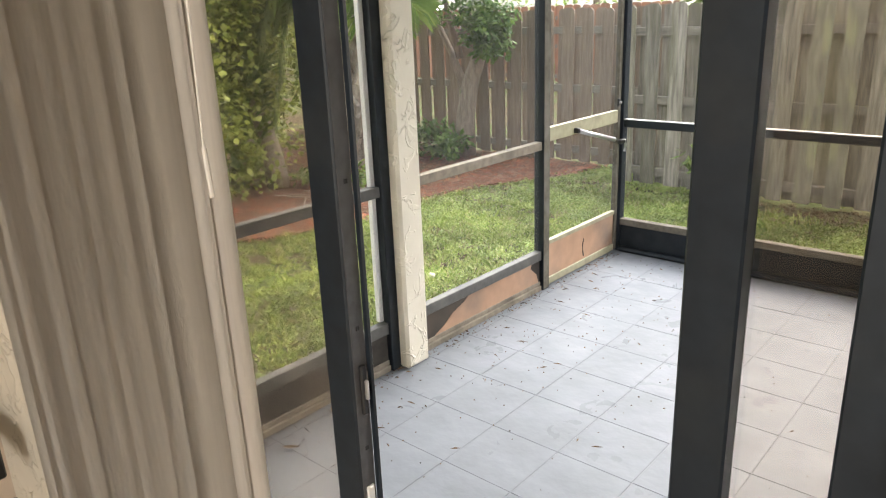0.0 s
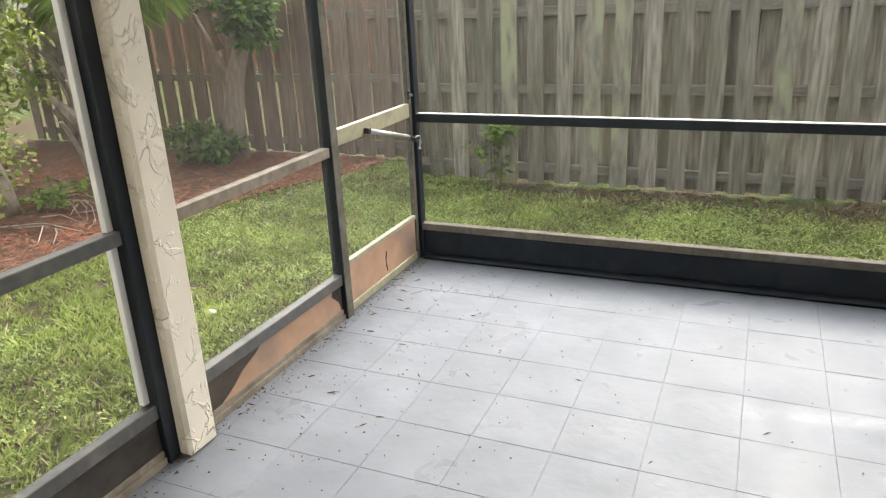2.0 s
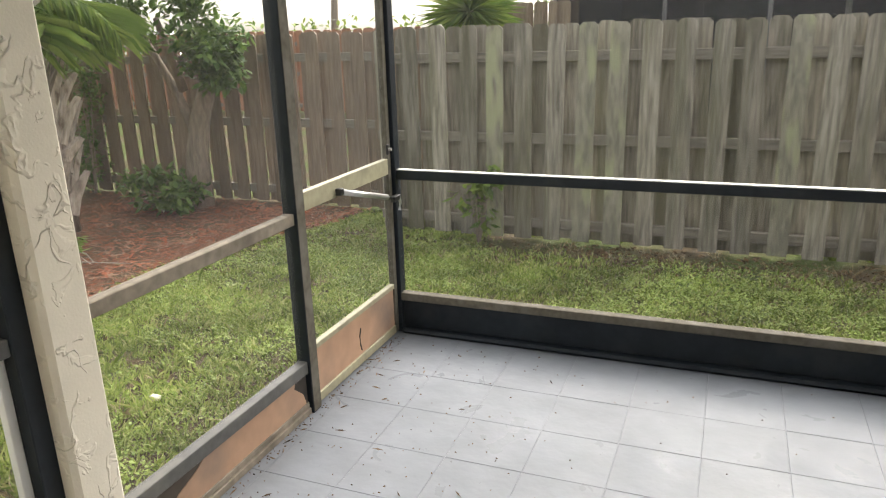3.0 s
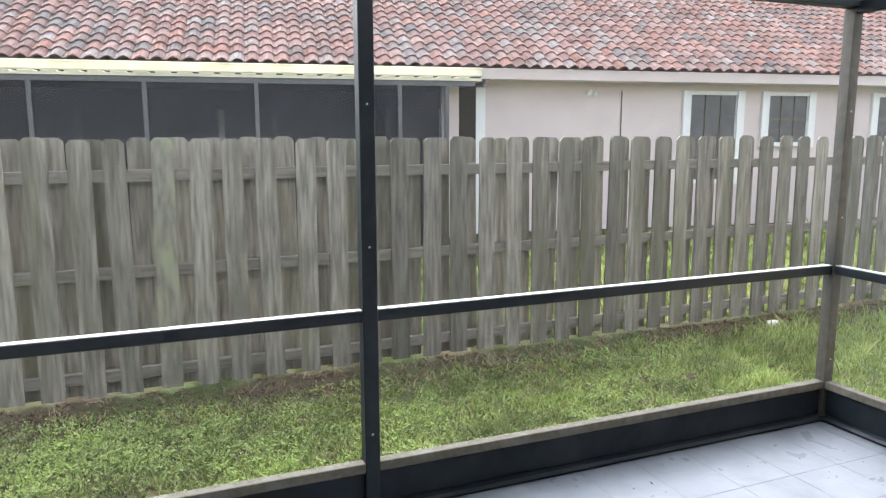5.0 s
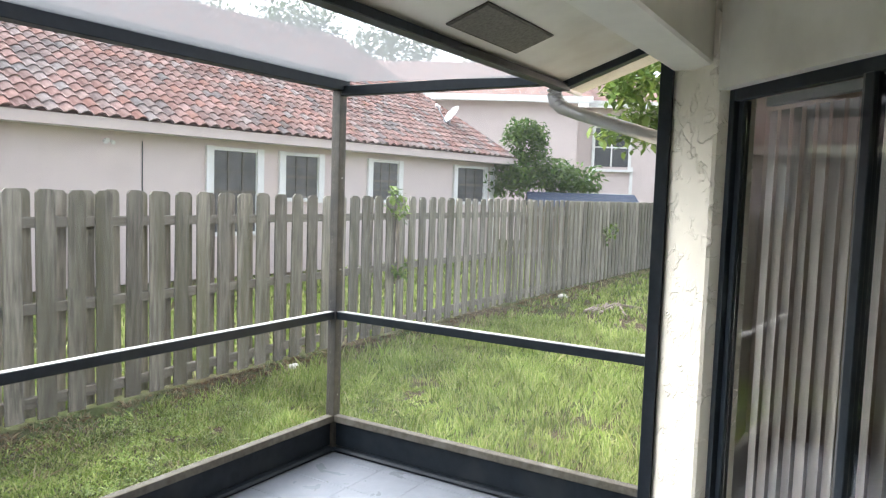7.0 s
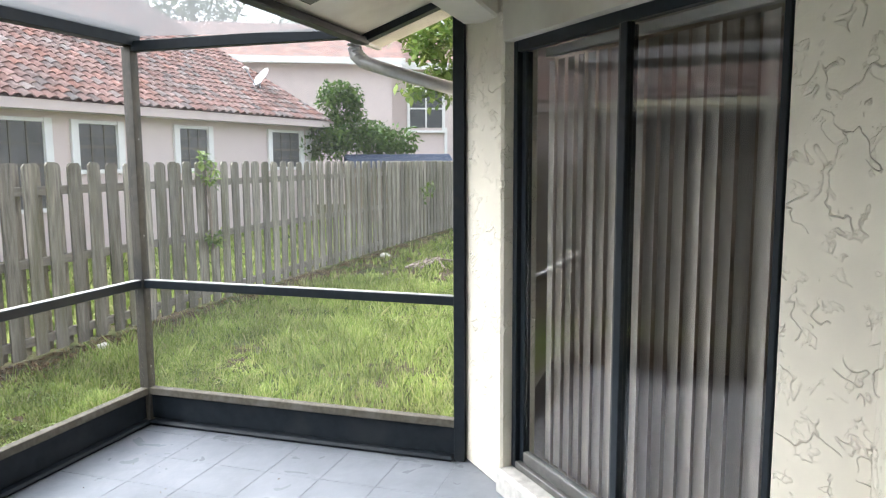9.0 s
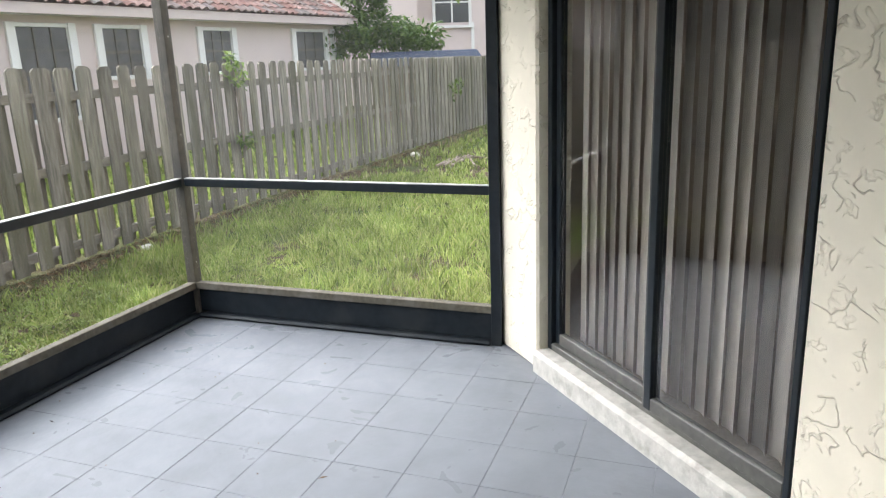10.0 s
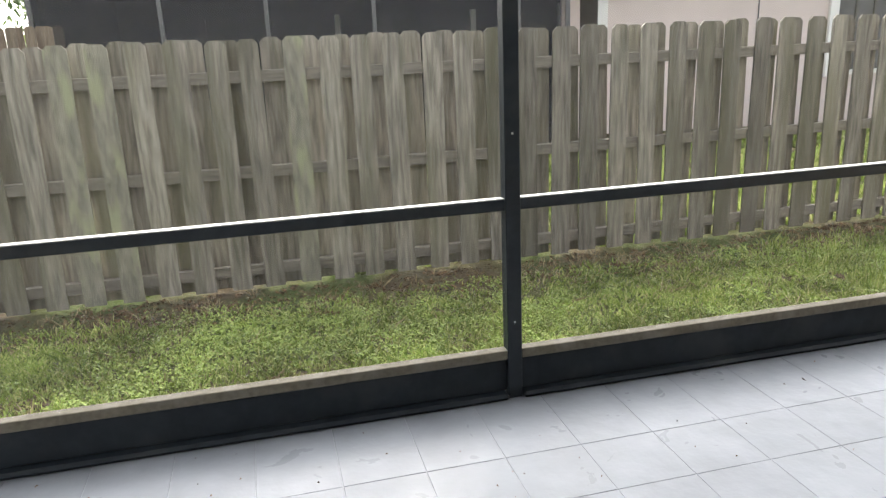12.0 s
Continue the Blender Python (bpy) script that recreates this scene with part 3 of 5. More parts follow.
fence("weathered grey wooden shadowbox fence, green with age", -1.379 - 7 * PITCH, 112, 6.45, M_PICKET, 1.588, -0.125, (4, 7, 8, 13))
fence("brown weathered wooden fence behind the mulch bed", -9.0, 25, 7.1, M_BROWNFENCE, 1.57, -0.13)

# ---- neighbour's house ----
NY, EAVE, SLOPE = 13.0, 2.72, 0.55
nb = thing("house", "single-storey pink-beige stucco house with a barrel tile roof", "house")
nb.matrix_world = pose(5.6, NY, 0, 0, 0, -9) @ pose(-5.6, -NY, 0)
part("wall", box(5.6, 18.75, NY, NY + 14, GROUND, 2.66), M_HOUSE, nb)
part("wall", box(-3.12, 5.6, NY + 2.2, NY + 7, GROUND, 4.1), M_PATIOSHADE, nb, "patio wall in a near-black colour that stands for shade")
b = prism([(NY, 2.66), (NY + 14, 2.66), (NY + 7, EAVE + SLOPE * 7.3)], 18.45, 18.75)
b.transform(Matrix(((0, 0, 1, 0), (1, 0, 0, 0), (0, 1, 0, 0), (0, 0, 0, 1))))
part("gable", b, M_HOUSE, nb)
part("fascia", box(5.4, 19.2, NY - 0.52, NY - 0.46, 2.53, 2.71, 0.004), M_HOUSE, nb)
part("eave_soffit", box(5.4, 19.2, NY - 0.46, NY, 2.54, 2.58), M_WHITE, nb)
b = bmesh.new()
for x0, x1 in ((-3.2, 5.4),):
    box(x0, x1, NY - 0.62, NY - 0.5, 2.56, 2.7, 0.015, b)
    box(x0, x1, NY - 0.64, NY - 0.5, 2.675, 2.7, 0.008, b)
part("gutter", b, M_CREAMMETAL, nb, "cream painted gutter with mildew stains")
b = bmesh.new()
b.faces.new([b.verts.new(c) for c in ((-3.3, NY - 0.52, EAVE - 0.01), (19.15, NY - 0.52, EAVE - 0.01), (19.15, NY + 7.3, EAVE - 0.01 + SLOPE * 7.82), (-3.3, NY + 7.3, EAVE - 0.01 + SLOPE * 7.82))])
part("roof", b, M_ROOF, nb)


def barrel_tiles(x0, x1, y0, rows, pitch_x=0.232, course=0.29):
    """Curved clay tiles, course over course, each one a piece of its own."""
    rise = Vector((0, 1, SLOPE)).normalized()
    up = Vector((0, -SLOPE, 1)).normalized()
    verts, faces = [], []
    rnd = random.Random(5)
    n = int((x1 - x0) / pitch_x)
    prof = [(0.0, 0.0), (0.045, 0.008), (0.085, 0.042), (0.142, 0.06), (0.195, 0.042), (0.232, 0.004)]
    for r in range(rows):
        for c in range(n):
            o = Vector((x0 + c * pitch_x + rnd.uniform(-0.003, 0.003), y0, EAVE)) + rise * (r * course)
            lift = rnd.uniform(0, 0.004)
            k = len(verts)
            for s, h in ((-0.035, 0.026 + lift), (course, 0.0)):
                for px, pz in prof:
                    verts.append(o + Vector((px, 0, 0)) + rise * s + up * (pz + h))
            for px, pz in prof:
                verts.append(o + Vector((px, 0, 0)) + rise * -0.035 + up * (pz + 0.01 + lift))
            m = len(prof)
            for i in range(m - 1):
                faces.append((k + i, k + i + 1, k + m + i + 1, k + m + i))
                faces.append((k + i + 1, k + i, k + 2 * m + i, k + 2 * m + i + 1))
    me = bpy.data.meshes.new("roof_tiles")
    me.from_pydata([tuple(v) for v in verts], [], faces)
    me.materials.append(M_TILES)
    ob = new("roof_tiles", me)
    ob.parent = nb
    return tagged(ob, "red and grey weathered barrel roof tiles", kind="stuff")


barrel_tiles(-3.3, 19.15, NY - 0.55, 30)


def house_window(x0, x1, z0, z1):
    """White framed window with wide side trims, a sill, dark glass and muntins."""
    wd = part("window", box(x0 + 0.16, x1 - 0.16, NY - 0.01, NY + 0.03, z0, z1), M_PANE, nb, "dark sash window in white trim")
    for nm, q in (("side_trim", (x0, x0 + 0.16, NY - 0.07, NY - 0.002, z0 - 0.1, z1 + 0.08)), ("side_trim", (x1 - 0.16, x1, NY - 0.07, NY - 0.002, z0 - 0.1, z1 + 0.08)),
                  ("head_trim", (x0 + 0.16, x1 - 0.16, NY - 0.06, NY - 0.002, z1, z1 + 0.07)), ("sill", (x0 + 0.16, x1 - 0.16, NY - 0.09, NY - 0.002, z0 - 0.08, z0))):
        part(nm, box(*q, 0.006), M_WHITE, wd)
    w0, w1 = x0 + 0.16, x1 - 0.16
    for k in range(4):
        x = w0 + (w1 - w0) * k / 3
        part("muntin", box(x - 0.012, x + 0.012, NY - 0.03, NY - 0.011, z0, z1), M_CAP if 0 < k < 3 else M_WHITE, wd)
    for f in (0.25, 0.5, 0.75):
        z = z0 + (z1 - z0) * f
        part("muntin", box(w0, w1, NY - 0.029, NY - 0.011, z - (0.025 if f == 0.5 else 0.01), z + (0.025 if f == 0.5 else 0.01)), M_CAP, wd)


for q in ((9.5, 10.81, 0.75, 2.34), (11.2, 12.41, 1.45, 2.34), (13.74, 14.93, 1.45, 2.34), (16.9, 18.4, 1.45, 2.36)):
    house_window(*q)
part("corner_trim", box(18.55, 18.78, NY - 0.03, NY - 0.004, GROUND, 2.45), M_WHITE, nb)
part("conduit", tube([(8.25, NY - 0.015, GROUND), (8.25, NY - 0.015, 2.4)], 0.012, 6), M_GREYEDGE, nb)
lamp = part("flood_light", box(7.58, 7.66, NY - 0.04, NY, 2.33, 2.41, 0.01), M_WHITE, nb, "small twin flood light under the eave")
for dx in (0.0, 0.13):
    part("lamp_head", tube([(7.55 + dx, NY - 0.06, 2.36), (7.55 + dx, NY - 0.13, 2.33)], 0.028, 8, taper=1.3), M_WHITE, lamp)

# screened patio of the house
part("patio_roof", box(-3.22, 5.2, NY - 1.25, NY - 0.45, 2.44, 2.48), M_CREAMMETAL, nb, "thin cream pan roof over the patio")
# ceiling takes the same painted-in shade as the patio wall
part("patio_ceiling", box(-3.12, 5.5, NY - 0.45, NY + 2.2, 2.46, 2.62), M_PATIOSHADE, nb)
b = bmesh.new()
for k in range(28):
    x = -3.17 + k * 0.295
    box(x, x + 0.2, NY - 1.27, NY - 0.5, 2.48, 2.5, 0, b)
part("pan_ribs", b, M_CREAMMETAL, nb)
for x in (-3.09, -1.3, 0.2, 1.75, 3.9, 4.65):
    part("patio_post", box(x - 0.03, x + 0.03, NY - 1.2, NY - 1.14, GROUND, 2.44), M_GREYEDGE, nb)
part("patio_beam", box(-3.12, 5.1, NY - 1.21, NY - 1.13, 2.36, 2.44), M_GREYEDGE, nb)
b = bmesh.new()
b.faces.new([b.verts.new(c) for c in ((-3.12, NY - 1.17, GROUND), (4.65, NY - 1.17, GROUND), (4.65, NY - 1.17, 2.36), (-3.12, NY - 1.17, 2.36))])
part("patio_mesh", b, sheer("dark_patio_mesh", (0.035, 0.036, 0.045), 0.55), nb)
for x0, x1, z1 in ((-1.4, 1.0, 2.0), (2.1, 3.6, 2.0), (4.3, 5.3, 2.05)):
    dd = part("patio_door", box(x0, x1, NY + 2.14, NY + 2.19, GROUND, z1), M_WINDOW, nb)
    part("door_frame", box(x0 - 0.1, x0, NY + 2.1, NY + 2.19, GROUND, z1 + 0.08), M_GREYEDGE, dd)
    part("door_frame", box(x1, x1 + 0.1, NY + 2.1, NY + 2.19, GROUND, z1 + 0.08), M_WHITE, dd)
part("patio_end_wall", box(-3.12, -3.0, NY - 1.1, NY + 2.2, GROUND, 2.44), M_PATIOSHADE, nb)
part("side_gable", box(-3.12, -3.0, NY - 0.45, NY + 7, 2.62, 3.0), M_HOUSE, nb)
part("patio_end_trim", box(5.45, 5.62, NY - 0.06, NY - 0.005, GROUND, 2.42), M_WHITE, nb)
part("patio_end_trim", box(4.75, 5.05, NY - 0.4, NY - 0.3, GROUND, 2.44), M_HOUSE, nb)

# satellite dish on the roof
dish = thing("satellite_dish", "pale grey satellite dish on the tiled roof", "satellite dish", at=(17.95, 12.1, 3.38))
part("mast", tube([(-0.08, -0.04, -0.2), (-0.08, -0.04, 0.36), (-0.05, -0.11, 0.49)], 0.025, 8), M_DISH, dish)
b = bmesh.new()
bmesh.ops.create_uvsphere(b, u_segments=20, v_segments=28, radius=0.7)
bmesh.ops.delete(b, geom=[v for v in b.verts if v.co.z > -0.62], context="VERTS")
b.transform(pose(0, 0, 0.7))
b.transform(pose(-0.05, -0.12, 0.5, 54, 0, -121))
part("reflector", b, M_DISH, dish, "shallow round reflector", True)
part("feed_arm", tube([(-0.08, -0.1, 0.42), (-0.22, -0.02, 0.26), (-0.43, 0.17, 0.72)], 0.018, 6), M_DISH, dish)
part("feed_horn", tube([(-0.46, 0.19, 0.76), (-0.36, 0.13, 0.7)], 0.045, 8), M_WHITE, dish)

# two-storey house beyond
big = thing("house", "two-storey pink stucco house with a tiled roof", "house", at=(27.9, 12.1, 0), turn=-61.5)
BZ = 5.45
part("wall", box(-14, 0, 0, 9, GROUND, BZ), M_HOUSE, big)
part("wall", box(0, 9, 1.2, 9, GROUND, BZ), M_HOUSE, big)
part("fascia", box(-14.4, 0.5, -0.55, -0.45, BZ - 0.05, BZ + 0.2), M_WHITE, big)
part("fascia", box(0.5, 9.4, 0.6, 0.7, BZ - 0.05, BZ + 0.2), M_WHITE, big)
b = bmesh.new()
for q in (((-14.4, -0.55, BZ + 0.2), (0.5, -0.55, BZ + 0.2), (0.5, 5, BZ + 2.4), (-14.4, 5, BZ + 2.4)), ((0.5, 0.6, BZ + 0.2), (9.4, 0.6, BZ + 0.2), (9.4, 5, BZ + 1.9), (0.5, 5, BZ + 1.9))):
    b.faces.new([b.verts.new(c) for c in q])
part("roof", b, M_ROOF, big)
for x0, x1, z0, z1 in ((0.9, 2.3, 3.0, 4.6), (0.9, 2.3, 0.4, 1.75), (3.6, 5.4, 0.9, 1.7)):
    wd = part("window", box(x0, x1, 1.16, 1.22, z0, z1), M_WINDOW, big)
    for q in ((x0 - 0.12, x0, 1.1, 1.19, z0 - 0.12, z1 + 0.12), (x1, x1 + 0.12, 1.1, 1.19, z0 - 0.12, z1 + 0.12), (x0, x1, 1.1, 1.19, z1, z1 + 0.12), (x0 - 0.2, x1 + 0.2, 1.0, 1.19, z0 - 0.22, z0 - 0.12),
              ((x0 + x1) / 2 - 0.03, (x0 + x1) / 2 + 0.03, 1.13, 1.155, z0, z1), (x0, x1, 1.135, 1.155, (z0 + z1) / 2 - 0.03, (z0 + z1) / 2 + 0.03)):
        part("window_frame", box(*q), M_WHITE, wd)
for x in (0.75, 2.45):
    part("pilaster", box(x - 0.06, x + 0.06, 1.08, 1.2, GROUND, 3.0), M_WHITE, big)

shed = thing("garden_shed", "low shed with a blue metal roof behind the fence", "shed", at=(19.4, 8.6, 0), turn=-62)
part("wall", box(-1.3, 1.3, -1, 1, GROUND, 1.4), M_BROWNFENCE, shed)
b = prism([(-1.3, 1.4), (1.3, 1.4), (0, 1.78)], -1.5, 1.5)
b.transform(Matrix(((0, 0, 1, 0), (1, 0, 0, 0), (0, 1, 0, 0), (0, 0, 0, 1))))
part("roof", b, M_BLUE, shed)


# ---- plants ----
def leaf_mesh(name, clumps, size, mat, seed, droop=0.3, narrow=0.45):
    """Many small folded leaves spread through the clumps: (x, y, z, radius x, radius z, count)."""
    rng = np.random.default_rng(seed)
    v, f = [], []
    for cx, cy, cz, rx, rz, n in clumps:
        d = rng.normal(size=(n, 3))
        d /= np.linalg.norm(d, axis=1)[:, None]
        r = rng.uniform(0.35, 1.08, n) ** 0.6
        p = np.array([cx, cy, cz]) + d * r[:, None] * np.array([rx, rx, rz])
        yaw, pitch, sz = rng.uniform(0, 6.283, n), rng.normal(-droop, 0.5, n), size * rng.uniform(0.55, 1.25, n)
        tip = np.stack([np.cos(yaw) * np.cos(pitch), np.sin(yaw) * np.cos(pitch), np.sin(pitch)], 1) * sz[:, None]
        sidev = np.stack([-np.sin(yaw), np.cos(yaw), rng.uniform(-0.5, 0.5, n)], 1) * (sz * narrow * 0.5)[:, None]
        mid = tip * 0.45
        k = len(v)
        q = np.stack([p, p + mid + sidev, p + tip, p + mid - sidev], 1).reshape(-1, 3)
        v.extend(map(tuple, q))
        f.extend((k + 4 * i, k + 4 * i + 1, k + 4 * i + 2, k + 4 * i + 3) for i in range(n))
    me = bpy.data.meshes.new(name)
    me.from_pydata(v, [], f)
    me.materials.append(mat)
    return me


def clumps_in(rng, center, rx, rz, k, n, small=0.4):
    out = []
    for _ in range(k):
        d = rng.normal(size=3)
        d /= np.linalg.norm(d)
        s = rng.uniform(0.5, 1.0)
        out.append((center[0] + d[0] * rx * s * 0.8, center[1] + d[1] * rx * s * 0.8, center[2] + d[2] * rz * s * 0.8, rx * small * rng.uniform(0.6, 1.2), rz * small * rng.uniform(0.6, 1.2), n))
    return out


def tree(label, category, at, limbs, crowns, size, mat, seed, k=14, n=120, trunk=0.09, name="tree"):
    t = thing(name, label, category, at=at)
    b = bmesh.new()
    for i, (path, r) in enumerate(limbs):
        tube(path, r, 8, b, 0.55)
    part("trunk", b, M_BARK, t, "", True)
    rng = np.random.default_rng(seed)
    cl = []
    for c, rx, rz in crowns:
        cl += clumps_in(rng, c, rx, rz, k, n)
    ob = new("crown", leaf_mesh("crown", cl, size, mat, seed))
    ob.parent = t
    return t


def shrub(label, at, crowns, size, mat, seed, k=8, n=60, name="shrub"):
    s = thing(name, label, name, at=at)
    b = bmesh.new()
    rng = np.random.default_rng(seed)
    for c, rx, rz in crowns:
        for _ in range(4):
            tube([(c[0] * 0.2, c[1] * 0.2, 0), (c[0] + rng.uniform(-rx, rx) * 0.4, c[1] + rng.uniform(-rx, rx) * 0.4, c[2])], 0.008, 5, b, 0.5)
    part("stems", b, M_BARK, s)
    cl = []
    for c, rx, rz in crowns:
        cl += clumps_in(rng, c, rx, rz, k, n)
    ob = new("leaves", leaf_mesh("leaves", cl, size, mat, seed))
    ob.parent = s
    return s


# tree and shrub in the mulch bed, against the brown fence
tree("small tree with a pale leaning trunk before the fence", "tree", (-5.66, 6.75, GROUND),
     [([(0.25, 0, 0), (0.26, 0, 0.5), (0.35, 0, 0.9), (0.5, 0, 1.25), (0.6, -0.1, 1.6)], 0.13), ([(0.3, 0, 0.75), (0.1, 0, 1.2), (-0.1, -0.1, 1.7)], 0.06), ([(0.2, 0, 1.2), (0.15, -0.2, 1.9)], 0.05)],
     [((0.5, -0.2, 1.8), 0.5, 0.45), ((0.8, -0.25, 1.5), 0.35, 0.35), ((0.1, -0.2, 2.1), 0.7, 0.35)], 0.12, M_LEAF, 11, 14, 70)
shrub("leafy green shrub at the foot of the tree", (-5.7, 6.5, GROUND), [((0, 0, 0.28), 0.36, 0.26), ((0.35, -0.1, 0.18), 0.25, 0.18)], 0.11, M_LEAF, 12, 9, 50)
shrub("low bright green weed beside the palm", (-5.25, 4.75, GROUND), [((0, 0, 0.18), 0.3, 0.18)], 0.1, M_LEAF_LIGHT, 13, 8, 22)
shrub("low green weeds on the mulch near the palm", (-5.75, 4.6, GROUND), [((0, 0, 0.12), 0.3, 0.12), ((-0.3, 0.2, 0.1), 0.25, 0.1)], 0.09, M_LEAF_LIGHT, 18, 8, 18, "weed")
shrub("climbing ivy on the brown fence", (-7.1, 6.95, GROUND), [((0, 0, 0.5), 0.25, 0.5), ((0.1, 0, 1.3), 0.3, 0.6)], 0.08, M_LEAF, 14, 12, 45, "ivy")
shrub("green weed growing through the fence foot", (-2.2, 6.28, GROUND), [((0, 0, 0.4), 0.2, 0.3), ((0.08, -0.02, 0.55), 0.15, 0.15)], 0.11, M_LEAF_LIGHT, 15, 7, 16, "weed")
shrub("vine hanging on the fence with yellow-green tips", (7.35, 6.33, 0.55), [((0, 0, 0.1), 0.12, 0.12), ((0, 0, 0.85), 0.22, 0.16), ((-0.12, 0, 1.05), 0.15, 0.12)], 0.1, M_LEAF_LIGHT, 16, 7, 12, "vine")
shrub("small vine on the far fence boards", (15.3, 6.33, 0.6), [((0, 0, 0.3), 0.25, 0.3)], 0.13, M_LEAF_LIGHT, 17, 8, 12, "vine")

# palm with crossing leaf boots
palm = thing("palm_tree", "palm trunk covered in crossing grey leaf boots", "palm tree", at=(-6.05, 5.52, GROUND))
part("trunk", tube([(0, 0, 0), (0.02, 0, 1.2), (0.0, 0.05, 2.6), (0, 0.05, 3.6)], 0.19, 12), M_TRUNKPALM, palm, "", True)
rnd = random.Random(4)
boot = bmesh.new()
prof = [(0, 0.085, 0.03), (0.18, 0.058, 0.03), (0.36, 0.044, 0.024), (0.48, 0.03, 0.014)]
rings = [[boot.verts.new((sx * w, 0.17 + 0.15 * (u / 0.48) ** 1.6 + sy * t, u)) for sx, sy in ((-1, -1), (1, -1), (0.7, 1), (-0.7, 1))] for u, w, t in prof]
for r0, r1 in zip(rings, rings[1:]):
    for k in range(4):
        boot.faces.new((r0[k], r0[(k + 1) % 4], r1[(k + 1) % 4], r1[k]))
boot.faces.new(rings[-1])
boot = link(boot, "leaf_boot", M_TRUNKPALM)
for k in range(110):
    z = 0.12 + k * 0.031
    share("leaf_boot", boot, palm, pose(0, 0, z, 0, rnd.choice((-1, 1)) * rnd.uniform(12, 38), k * 137.5 + rnd.uniform(-15, 15)) @ Matrix.Diagonal((1, 1, rnd.uniform(0.75, 1.15), 1)))


def frond(parent, base, yaw, length, rise, seed, drop=1.0):
    """An arching stem with narrow leaflets down both sides."""
    rng = np.random.default_rng(seed)
    n = 26
    u = np.linspace(0, 1, n)
    x = length * u * (1 - 0.25 * u)
    z = rise * u - drop * length * 0.55 * u ** 2.2
    c, s = math.cos(yaw), math.sin(yaw)
    spine = [(base[0] + c * a, base[1] + s * a, base[2] + h) for a, h in zip(x, z)]
    st = part("frond_stem", tube(spine, 0.018, 5, taper=0.2), M_LEAF, parent)
    v, f = [], []
    for i in range(3, n):
        for sd in (-1, 1):
            for j in range(2):
                p = Vector(spine[i]) + (Vector(spine[i - 1]) - Vector(spine[i])) * (j * 0.5)
                ln = 0.5 * math.sin(math.pi * min(0.97, 0.15 + 0.8 * u[i])) + 0.12
                d = Vector((-s * sd * 0.7 + c * 0.55, c * sd * 0.7 + s * 0.55, rng.uniform(-0.55, 0.0))).normalized() * ln
                wv = Vector((c, s, 0)) * 0.014
                k = len(v)
                v += [tuple(p - wv), tuple(p + wv), tuple(p + d * 0.6 + wv * 0.8 + Vector((0, 0, -0.03))), tuple(p + d + Vector((0, 0, -0.16)))]
                f.append((k, k + 1, k + 2, k + 3))
    me = bpy.data.meshes.new("leaflets")
    me.from_pydata(v, [], f)
    me.materials.append(M_LEAF_LIGHT)
    ob = new("leaflets", me)
    ob.parent = st


for k in range(9):
    frond(palm, (0, 0, 3.3), k * 0.7 + 0.3, 2.1, 0.9, k, 1.2)
frond(palm, (0.05, -0.1, 1.95), -0.2, 1.1, 0.25, 21, 0.9)
frond(palm, (0.05, -0.1, 1.9), -0.55, 1.2, 0.3, 24, 0.8)
frond(palm, (0.05, -0.05, 2.0), 0.2, 1.2, 0.35, 25, 0.9)
frond(palm, (0.05, -0.1, 2.45), -1.6, 1.5, 0.25, 22, 1.4)
frond(palm, (-0.1, -0.1, 2.3), -2.4, 1.5, 0.3, 23, 1.5)
frond(palm, (0.0, -0.15, 2.25), -1.5, 1.4, 0.1, 26, 2.1)
frond(palm, (-0.05, -0.15, 2.1), -1.85, 1.5, 0.15, 27, 1.9)

# ivy-covered hedge and old trunk at the side of the yard
hedge = thing("hedge", "tall ivy-covered hedge of yellow-green leaves", "hedge", at=(-6.95, 3.95, GROUND))
part("trunk", tube([(0.9, 0.4, 0), (0.86, 0.4, 0.3), (0.78, 0.4, 0.6), (0.5, 0.4, 1.0)], 0.13, 9, taper=0.6), M_BARK, hedge, "old trunk half hidden by ivy", True)
rng = np.random.default_rng(9)
cl = []
for y in np.linspace(-5.5, 0.75, 14):
    for z in (0.3, 0.9, 1.5, 2.1, 2.7, 3.3):
        cl.append((rng.uniform(-0.3, 0.25) + (0.95 if -1.2 < y < 0.15 else 0.3 if z > 0.7 and y > -1.2 else 0), y + rng.uniform(-0.25, 0.25), z, 0.5, 0.42, 480))
cl += [(0.8, 0.3, z, 0.3, 0.25, 260) for z in (0.85, 1.2, 1.6, 2.0, 2.4)]
cl += [(-1.5, y, z, 0.5, 0.42, 260) for y in (0.9, 1.5, 2.1, 2.7) for z in (0.9, 1.5, 2.1, 2.7)]
ob = new("leaves", leaf_mesh("leaves", cl, 0.075, M_IVY, 31, 0.6, 0.85))
ob.parent = hedge
cl = [(c[0] - 0.45, c[1], c[2], 0.4, 0.42, 90) for c in cl]
ob = new("inner_leaves", leaf_mesh("inner_leaves", cl, 0.16, M_LEAF_LIGHT, 32, 0.6, 0.8))
ob.parent = hedge

